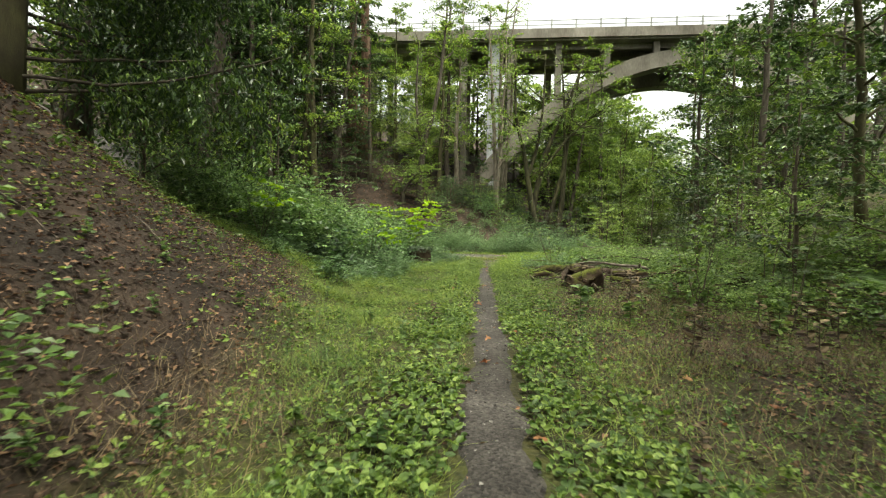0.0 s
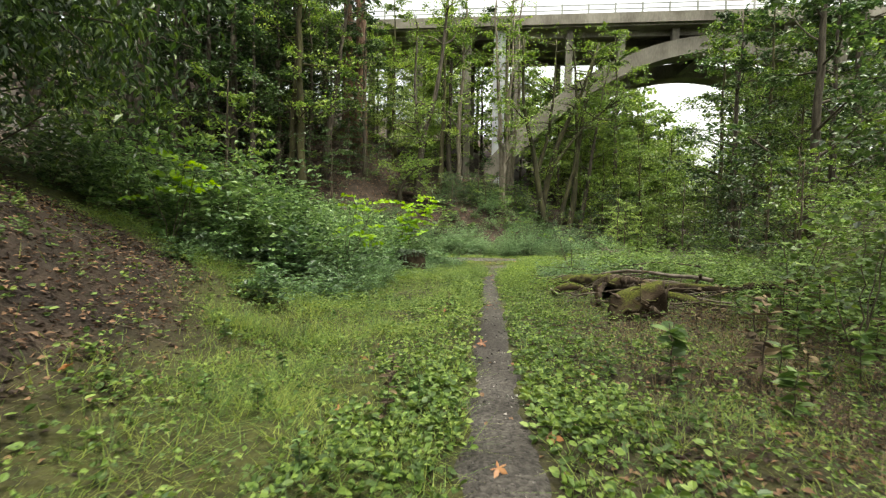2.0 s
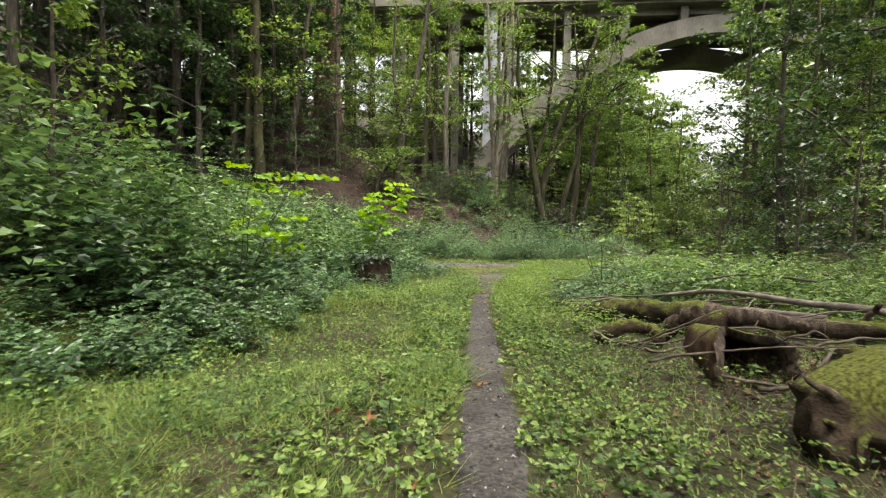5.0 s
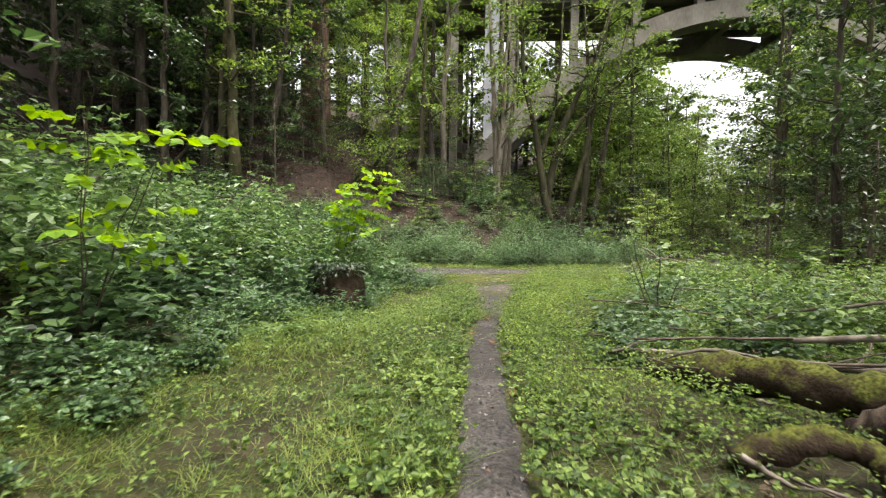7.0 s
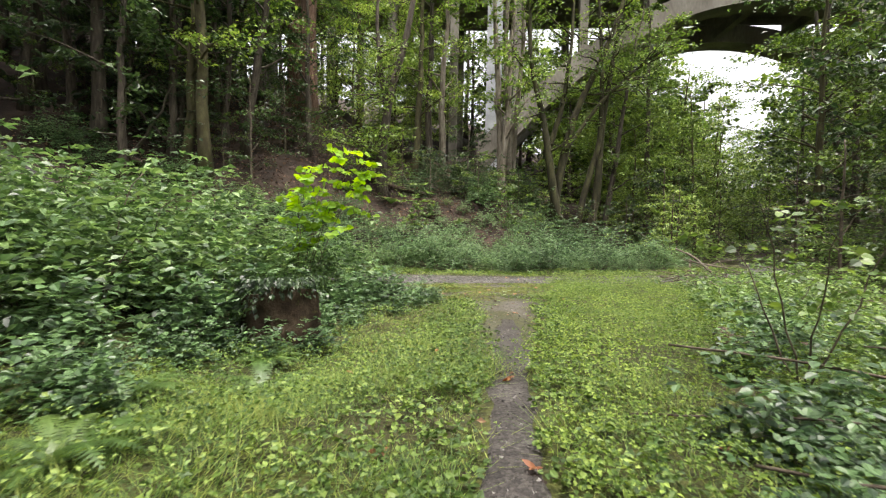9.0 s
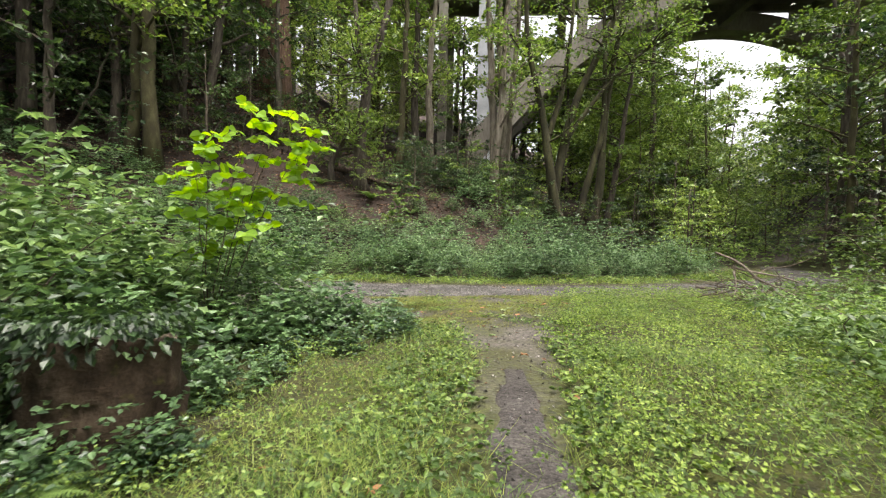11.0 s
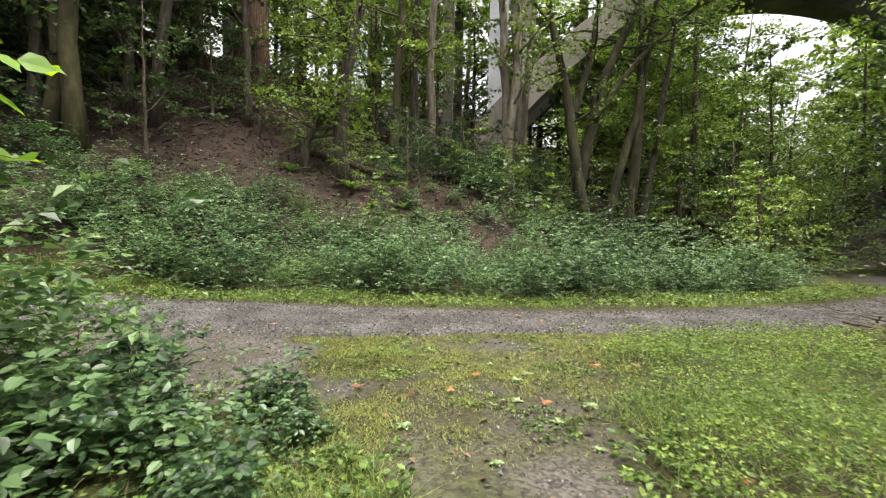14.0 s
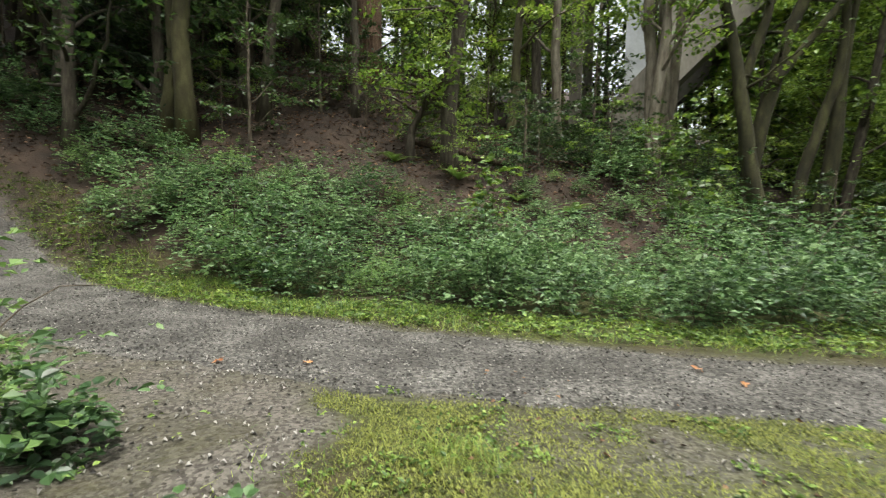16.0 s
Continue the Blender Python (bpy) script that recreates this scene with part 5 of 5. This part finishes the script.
# ---- fallen wood ----
def pole(name, a, b, r0, r1, mat, label, category="log", sides=9, rough=0.06, sag=0.0, seed=0, lift=None):
    """A fallen trunk or branch between two places given as x, y and height over the ground."""
    rng = np.random.default_rng(seed)
    n = 26
    t = np.linspace(0, 1, n)[:, None]
    bend = np.cumsum(np.cumsum(rng.normal(0, 0.05 * r0 + 0.0045, (n, 3)), 0) + rng.normal(0, 0.004, (n, 3)), 0)
    bend -= t * bend[-1]
    A, B = np.array([a[0], a[1], at(a[0], a[1]) + a[2]]), np.array([b[0], b[1], at(b[0], b[1]) + b[2]])
    pts = A + (B - A) * t + bend * (1 - 0.4 * t) - np.array([0, 0, sag]) * np.sin(np.pi * t)
    return tagged(part(name, tube(pts, np.linspace(r0, r1, n) * (1 + rough * (np.sin(rng.uniform(0, 6) + 9 * t[:, 0]) * 0.6 + rng.normal(0, 0.35, n))), sides, rough, rng), mat), label, category, "fallen wood")


def stump(x, y, r, h, label, seed, tilt=(0, 0), hollow=0.55, taper=0.35):
    """A broken stump with root flares, a mossy mantle and a rotten heart."""
    rng = np.random.default_rng(seed)
    ob = tagged(empty("tree_stump", pose(x, y, at(x, y) - 0.05, *tilt, 0)), label, "stump", "fallen wood")
    k, n = 28, 9
    th = np.linspace(0, 2 * np.pi, k, endpoint=False)
    flare = 0.5 + 0.5 * np.cos(th * 5 + seed)
    rim = h * (0.84 + 0.13 * np.sin(th + seed) + 0.04 * np.sin(th * 3 + 2 * seed) + 0.012 * rng.normal(0, 1, k))
    v = []
    for i in range(n):
        t = i / (n - 1)
        rr = r * (1 - taper * t + 0.7 * taper * (1 - t) ** 3 * flare) * (1 + 0.035 * rng.normal(0, 1, k) + 0.05 * np.sin(9 * th + 4 * t))
        v.append(np.stack([np.cos(th) * rr, np.sin(th) * rr, rim * t], 1))
    for t in (0.0, 0.5, 0.9, 1.0):
        rr = r * (1 - taper) * (0.82 - 0.3 * t) * (t < 1) + 0.004
        v.append(np.stack([np.cos(th) * rr, np.sin(th) * rr, rim * (1 - hollow * t)], 1))
    m = n + 4
    i, j = np.meshgrid(np.arange(m - 1), np.arange(k), indexing="ij")
    j2 = (j + 1) % k
    f = np.stack([i * k + j, i * k + j2, (i + 1) * k + j2, (i + 1) * k + j], -1).reshape(-1, 4)
    vv = np.concatenate(v)
    part("bark", (vv[:n * k], f[: (n - 1) * k]), M_MOSS, ob, "green moss over bark")
    inner = f[(n - 1) * k:] - (n - 1) * k
    part("heartwood", (vv[(n - 1) * k:], inner), M_WOOD if hollow > 0.5 else M_MOSS, ob, "dark rotten heartwood" if hollow > 0.5 else "mossy broken top")
    return ob


def root_mass(x, y, size, turn, label, seed):
    """A torn-out root plate on its side: a lumpy mossy body with broken roots."""
    rng = np.random.default_rng(seed)
    ob = tagged(empty("root_plate", pose(x, y, at(x, y), 0, 0, turn)), label, "stump", "fallen wood")
    k, n = 40, 22
    th, ph = np.meshgrid(np.linspace(0, 2 * np.pi, k, endpoint=False), np.linspace(-0.45 * np.pi, 0.5 * np.pi, n))
    lump = 1 + 0.34 * vnoise(th * 1.27 + 5, ph * 2.0, seed) * np.cos(ph) + 0.2 * np.abs(np.sin(3.5 * th + 1.2 * ph)) * np.cos(ph) + 0.07 * vnoise(th * 5, ph * 5, seed + 1) + 0.04 * rng.normal(0, 1, th.shape)
    lump[:, -1] = lump[:, 0]
    sx, sy, sz = size
    v = np.stack([np.cos(th) * np.cos(ph) * sx * lump + 0.25 * sx * np.sin(ph), np.sin(th) * np.cos(ph) * sy * lump, (np.sin(ph) * lump + 0.72) * sz], -1).reshape(-1, 3)
    for cut, reach in (((-0.62, -0.62, 0.48), 0.42), ((0.85, -0.45, 0.28), 0.5), ((0.1, -0.9, -0.42), 0.12), ((-0.3, 0.2, 0.93), 0.56)):
        cut = np.array(cut) / np.linalg.norm(cut)
        over = np.maximum(0, v @ cut - reach * sx / 0.5) * 0.85
        v -= over[:, None] * cut
    v[:, 2] = np.maximum(v[:, 2], -0.06)
    i, j = np.meshgrid(np.arange(n - 1), np.arange(k), indexing="ij")
    j2 = (j + 1) % k
    part("root_body", (v, np.stack([i * k + j, i * k + j2, (i + 1) * k + j2, (i + 1) * k + j], -1).reshape(-1, 4)), M_MOSS, ob, "moss over dark rotten wood")
    for q in range(9):
        a, e = rng.uniform(0, 2 * np.pi), rng.uniform(-0.3, 0.7)
        p0 = np.array([np.cos(a) * sx * 0.75, np.sin(a) * sy * 0.75, sz * (0.6 + 0.5 * e)])
        r = wander(p0, [np.cos(a), np.sin(a), e * 0.6 - 0.15], rng.uniform(0.25, 0.6), 6, 0.28, rng)
        r[:, 2] = np.maximum(r[:, 2], 0.01)
        part("root", tube(r, np.linspace(rng.uniform(0.03, 0.06), 0.012, 7), 6, 0.15, rng), M_MOSS if q % 3 else M_WOOD, ob)


def hollow_log(x, y, r, length, turn, label, seed):
    """A rotted-out butt lying with its open end to the path: thick torn shell, dark inside."""
    rng = np.random.default_rng(seed)
    ob = tagged(empty("hollow_log", pose(x, y, at(x, y) + r * 0.42, 0, 0, turn)), label, "log", "fallen wood")
    k, n = 30, 14
    th = np.linspace(0, 2 * np.pi, k, endpoint=False)
    ragged = 0.16 * vnoise(th * 1.5, 0 * th, seed) + 0.05 * rng.normal(0, 1, k)

    def shell(scale, n0, n1):
        rows = []
        for i in range(n):
            t = i / (n - 1)
            rr = r * scale * (1 - 0.28 * t + 0.16 * (1 - t) ** 3) * (1 + 0.07 * np.sin(4 * th + seed) + 0.05 * vnoise(th * 3, t * 6 + 0 * th, seed + 2) + 0.025 * rng.normal(0, 1, k))
            rows.append(np.stack([np.cos(th) * rr, length * t + (1 - t) * ragged, np.sin(th) * rr * 0.82], 1))
        return rows[n0:n1]

    outer, inner = shell(1.0, 0, n), shell(0.76, 0, n)
    i, j = np.meshgrid(np.arange(n - 1), np.arange(k), indexing="ij")
    j2 = (j + 1) % k
    f = np.stack([i * k + j, i * k + j2, (i + 1) * k + j2, (i + 1) * k + j], -1).reshape(-1, 4)
    part("bark", (np.concatenate(outer), f[:, ::-1]), M_REDROT, ob, "reddish rotten bark with moss on top")
    core = [outer[0]] + inner[:-1] + [inner[-1] * np.array([0.05, 1, 0.05])]
    i, j = np.meshgrid(np.arange(len(core) - 1), np.arange(k), indexing="ij")
    j2 = (j + 1) % k
    m = np.stack([i * k + j, i * k + j2, (i + 1) * k + j2, (i + 1) * k + j], -1).reshape(-1, 4)
    part("hollow", (np.concatenate(core), m), M_WOOD, ob, "dark crumbling wood inside")


M_REDROT = mossy_wood("red_rotten_bark", [(0.02, 0.012, 0.008), (0.055, 0.032, 0.02), (0.11, 0.07, 0.046)], [(0.03, 0.034, 0.008), (0.13, 0.14, 0.03)])
root_mass(3.95, 11.8, (0.46, 0.36, 0.45), 12, "mossy torn-out root plate beside the path", 111)
hollow_log(4.05, 13.3, 0.34, 1.0, -10, "hollow rotten butt of a fallen tree", 112)
pole("fallen_log", (3.65, 17.0, 0.1), (4.7, 14.6, 0.2), 0.15, 0.19, M_MOSS, "thick fallen log covered in yellow-green moss", seed=1, rough=0.2, sides=14)
pole("fallen_log", (4.7, 16.0, 0.16), (7.6, 14.9, 0.22), 0.14, 0.1, M_MOSS, "mossy fallen log lying across the slope", seed=3, rough=0.17)
pole("fallen_log", (5.2, 13.6, 0.12), (8.8, 12.3, 0.25), 0.15, 0.11, M_MOSS, "mossy fallen log among the undergrowth", seed=2, rough=0.17)
pole("fallen_log", (5.6, 14.6, 0.3), (9.4, 13.4, 0.34), 0.11, 0.08, M_MOSS, "slender mossy log lying across the slope", seed=23, rough=0.17)
pole("fallen_log", (4.3, 15.3, 0.08), (5.4, 14.0, 0.3), 0.12, 0.09, M_WOOD, "short dark rotten log leaning on the others", seed=4, rough=0.22)
pole("fallen_log", (3.2, 15.0, 0.06), (3.9, 14.6, 0.1), 0.09, 0.08, M_MOSS, "short mossy log beside the hollow butt", seed=5, rough=0.2)
pole("fallen_branch", (3.6, 17.5, 0.22), (6.2, 14.9, 0.36), 0.03, 0.045, M_DEADTWIG, "long pale bare branch lying over the logs", "branch", 7, sag=-0.22, seed=6)
pole("fallen_branch", (5.0, 16.8, 0.42), (6.7, 14.4, 0.5), 0.03, 0.055, M_DEADTWIG, "pale barked pole lying over the logs", "branch", 7, seed=7)
pole("fallen_branch", (2.9, 17.0, 0.08), (5.6, 15.5, 0.5), 0.008, 0.016, M_TWIG, "thin dark branch lying over the log", "branch", 5, seed=8)
pole("fallen_branch", (3.3, 17.9, 0.25), (6.4, 16.2, 0.5), 0.01, 0.022, M_TWIG, "thin dark branch lying over the log", "branch", 5, seed=9)
pole("fallen_branch", (5.4, 17.9, 0.5), (8.0, 17.2, 0.6), 0.016, 0.025, M_TWIG, "bare pole lying in the undergrowth", "branch", 6, seed=10)
pole("fallen_branch", (4.0, 20.2, 0.3), (7.2, 17.4, 0.25), 0.012, 0.018, M_TWIG, "thin bent branch on the grass", "branch", 5, seed=11)
pole("fallen_branch", (3.1, 19.0, 0.1), (5.6, 18.2, 0.3), 0.008, 0.014, M_TWIG, "thin bent branch on the grass", "branch", 5, seed=12)
pole("broken_branch", (6.35, 14.5, -0.05), (6.42, 14.4, 0.62), 0.05, 0.03, M_WOOD, "broken dark branch stub standing among the logs", "branch", 6, seed=24)
pole("fallen_branch", (5.6, 8.1, 0.05), (4.2, 7.0, 0.08), 0.03, 0.012, M_DEADTWIG, "grey dead branch on the brown ground", "branch", 6, seed=25)
pole("fallen_log", (5.3, 21.4, 0.14), (6.6, 21.2, 0.14), 0.12, 0.12, M_WOOD, "short broken log with rotten end", seed=13, rough=0.15)
pole("fallen_log", (8.5, 22.0, 0.5), (11.5, 21.0, 0.5), 0.12, 0.1, M_MOSS, "yellowish fallen log in the undergrowth", seed=14, rough=0.17)
pole("fallen_log", (-3.0, 45.0, 0.12), (1.5, 44.3, 0.12), 0.16, 0.12, M_WOOD, "dark log lying on the hillside", seed=15, rough=0.17)
pole("fallen_log", (-14, 39.8, 0.1), (-8.4, 39.2, 0.15), 0.14, 0.1, M_WOOD, "dark log lying on the hillside", seed=16, rough=0.17)
pole("cut_branch", (9.2, 29.9, 1.15), (10.4, 29.1, 0.1), 0.022, 0.042, M_DEADTWIG, "thick pale cut branch leaning on the brush heap", "branch", 6, seed=17)
pole("cut_branch", (9.6, 29.8, 0.8), (11.2, 28.7, 0.15), 0.03, 0.012, M_DEADTWIG, "pale cut branch on the brush heap", "branch", 6, seed=18)
pole("cut_branch", (9.7, 29.8, 0.75), (9.0, 28.9, 0.05), 0.028, 0.01, M_DEADTWIG, "pale cut branch on the brush heap", "branch", 6, seed=19)
pole("cut_branch", (10.0, 29.6, 0.5), (11.9, 29.6, 1.15), 0.022, 0.006, M_TWIG, "thin cut branch on the brush heap", "branch", 6, seed=20)
for q, (x, y, s) in enumerate(((5.3, 16.9, 0.5), (5.9, 16.1, 0.55), (4.9, 17.3, 0.4), (6.6, 16.5, 0.5))):
    if q == 0:
        dead_fern = fern(33, 7, 0.75, M_DEADFERN, "withered brown fern beside the logs")
    plant(dead_fern, x, y, 70 * q, s, -0.05, first=q == 0)
R7 = np.random.default_rng(77)
for q in range(64):
    x, y, th, L = R7.uniform(3.1, 6.8), R7.uniform(12.2, 17.8), R7.uniform(-0.9, 0.7), R7.uniform(0.5, 1.8)
    pole("fallen_branch", (x, y, R7.uniform(0.05, 0.25)), (x + L * np.cos(th), y + L * np.sin(th), R7.uniform(0.05, 0.55)), R7.uniform(0.008, 0.026), 0.006, M_TWIG if q % 4 else M_DEADTWIG, "small dead branch on the ground among the logs", "branch", 4, seed=300 + q)
for q in range(34):
    x, y, th, L = R7.uniform(-5.5, -2.2), R7.uniform(2.6, 11), R7.uniform(0, 3.1), R7.uniform(0.25, 1.1)
    pole("twig", (x, y, 0.02), (x + L * np.cos(th), y + L * np.sin(th), 0.03), R7.uniform(0.004, 0.011), 0.003, M_TWIG if q % 3 else M_DEADTWIG, "dead twig on the littered bank", "branch", 4, seed=400 + q)
# the heap of cut branches
R5 = np.random.default_rng(5)
for q in range(26):
    th = R5.uniform(0, 2 * np.pi)
    L = R5.uniform(0.6, 1.6)
    cx, cy = 9.8 + R5.normal(0, 0.5), 29.6 + R5.normal(0, 0.4)
    pole("cut_branch", (cx - L * np.cos(th) * 0.6, cy - L * np.sin(th) * 0.6, R5.uniform(0.02, 0.3)), (cx + L * np.cos(th) * 0.6, cy + L * np.sin(th) * 0.6, R5.uniform(0.1, 1.0)), R5.uniform(0.01, 0.028), 0.006,
         M_DEADTWIG if q % 3 == 0 else M_TWIG, "bare cut branch in a brush heap", "branch", 5, 0.05, seed=200 + q)


def ivy_stump(x, y):
    rng = np.random.default_rng(121)
    ob = stump(x, y, 0.56, 0.95, "old broken stump overgrown with dark ivy", 122, taper=0.12)
    n = 2600
    th, z = rng.uniform(0, 2 * np.pi, n), rng.uniform(0, 1.08, n)
    rr = 0.56 * (1 - 0.1 * z) + 0.04 * (z < 1) + 0.06 * rng.random(n)
    top = rng.random(n) < 0.25
    rr[top] *= np.sqrt(rng.random(top.sum()))
    z[top] = 0.95 + 0.1 * rng.random(top.sum())
    c = np.stack([np.cos(th) * rr, np.sin(th) * rr, z], 1)
    bare = (np.cos(th + 0.5) > 0.25) & (z < 0.8)
    c, th, n = c[~bare], th[~bare], int((~bare).sum())
    part("ivy", leaves(c, np.stack([np.cos(th) * 0.6, np.sin(th) * 0.6, rng.uniform(-1, 0.1, n)], 1), 0.07 * rng.uniform(0.6, 1.3, n), 0.85, rng), M_DARK, ob, "glossy dark ivy leaves", smooth=False)


ivy_stump(-0.55, 22.3)

# fallen maple leaves on the paths and grass
R6 = np.random.default_rng(6)
first = None
maple_spots = [(0.62, 5.3), (-2.1, 6.4), (2.2, 18.3), (1.5, 13.2), (2.9, 27.6), (3.2, 24.3), (2.0, 27.9), (1.0, 28.3), (0.2, 30.6), (4.6, 31.2), (4.0, 16.9), (3.6, 18.6)]
for q in range(60):
    if q < len(maple_spots):
        x, y = maple_spots[q]
    else:
        y = R6.uniform(2, 32)
        x = path_x(min(y, 29)) + R6.normal(0, 1.3 if y < 27 else 4)
    m = pose(x, y, at(x, y) + 0.05, R6.normal(0, 14), R6.normal(0, 14), R6.uniform(0, 360)) @ Matrix.Scale(R6.uniform(0.6, 1.2), 4)
    if first is None:
        a = np.linspace(0, 2 * np.pi, 20, endpoint=False)
        rr = 0.085 * (0.62 + 0.38 * np.cos(a * 5)) * (1 - 0.25 * np.cos(a))
        v = np.concatenate([np.stack([np.cos(a) * rr, np.sin(a) * rr, 0.015 * np.cos(3 * a)], 1), [[0, 0, 0.006]]])
        k = np.arange(20)
        first = tagged(part("fallen_leaf", (v, np.stack([k, (k + 1) % 20, np.full(20, 20)], 1)), M_ORANGE), "fallen orange-brown maple leaf on the ground", "leaf", "fallen leaves")
        first.matrix_basis = m
    else:
        copy_thing(first, m)


# ---- the bridge ----
def box(x0, x1, y0, y1, z0, z1):
    v = np.array([[x, y, z] for x in (x0, x1) for y in (y0, y1) for z in (z0, z1)], float)
    f = np.array([[0, 1, 3, 2], [4, 6, 7, 5], [0, 4, 5, 1], [2, 3, 7, 6], [0, 2, 6, 4], [1, 5, 7, 3]])
    return v, f


DEPTH = 11.0


def top_z(x):
    return 21.9 - 0.0235 * (x - 29.5) ** 2


def low_z(x):
    return 20.2 - 0.0262 * (x - 29.5) ** 2


bridge = tagged(empty("concrete_bridge", pose(7, 56.5, 0, 0, 0, -7) @ pose(-7, 0, 0)), "tall weathered concrete arch bridge with open spandrel columns", "bridge")
u = np.linspace(5.5, 52.5, 60)
k = np.arange(59)
for near, back in ((0, 2.3), (DEPTH - 2.3, DEPTH)):
    v = np.concatenate([np.stack([u, np.full(60, yy), zz(u)], 1) for yy in (near, back) for zz in (low_z, top_z)])
    q = [np.stack([k + a * 60, k + 1 + a * 60, k + 1 + b * 60, k + b * 60], 1) for a, b in ((0, 1), (3, 2), (1, 3), (2, 0))]
    q.append(np.array([[0, 60, 180, 120], [59, 179, 239, 119]]))
    part("arch_rib", (v, np.concatenate(q)), M_CONC, bridge, smooth=False)
for x in np.arange(12.5, 51, 5.5):
    part("strut", box(x - 0.3, x + 0.3, 2.3, DEPTH - 2.3, low_z(x) + 0.3, low_z(x) + 1.1), M_CONC, bridge, smooth=False)
part("deck", box(-70, 110, -0.4, DEPTH + 0.4, 22.9, 23.5), M_CONC, bridge, smooth=False)
part("deck_edge", box(-70, 110, -0.75, -0.4, 23.1, 24.15), M_CONC, bridge, smooth=False)
part("deck_edge", box(-70, 110, DEPTH + 0.4, DEPTH + 0.75, 23.1, 24.15), M_CONC, bridge, smooth=False)
for yy in (1.2, 4.0, 7.0, 9.8):
    part("girder", box(-70, 110, yy - 0.25, yy + 0.25, 22.3 - 0.0, 22.9), M_CONC, bridge, smooth=False)
for x in np.arange(-46, 93, 5.5):
    on_arch = 7 < x < 51
    wide = 0.35
    foot = float(top_z(x)) - 0.5 if on_arch else -3.0
    if foot > 21.3:
        continue
    for yy in (0.3, DEPTH - 1.0):
        part("column", box(x - wide, x + wide, yy, yy + 0.7, foot, 22.95), M_CONC, bridge, smooth=False)
for x, w in ((7.0, 0.65), (51, 0.65)):
    for yy in (0.05, DEPTH - 1.3):
        part("pier", box(x - w, x + w, yy, yy + 1.25, 2, 22.9), M_PAINT if yy < 1 and x < 10 else M_CONC, bridge, smooth=False)
part("abutment", box(49.5, 56, -0.3, DEPTH + 0.3, 0, 9.8), M_CONC, bridge, smooth=False)
for zz in (24.6, 25.1):
    part("rail", tube([[-70, -0.55, zz], [20, -0.55, zz], [110, -0.55, zz]], 0.05, 6), M_RAIL, bridge)
for x in np.arange(-69, 110, 2.75):
    part("rail_post", box(x - 0.07, x + 0.07, -0.65, -0.47, 24.1, 25.2), M_RAIL, bridge, smooth=False)
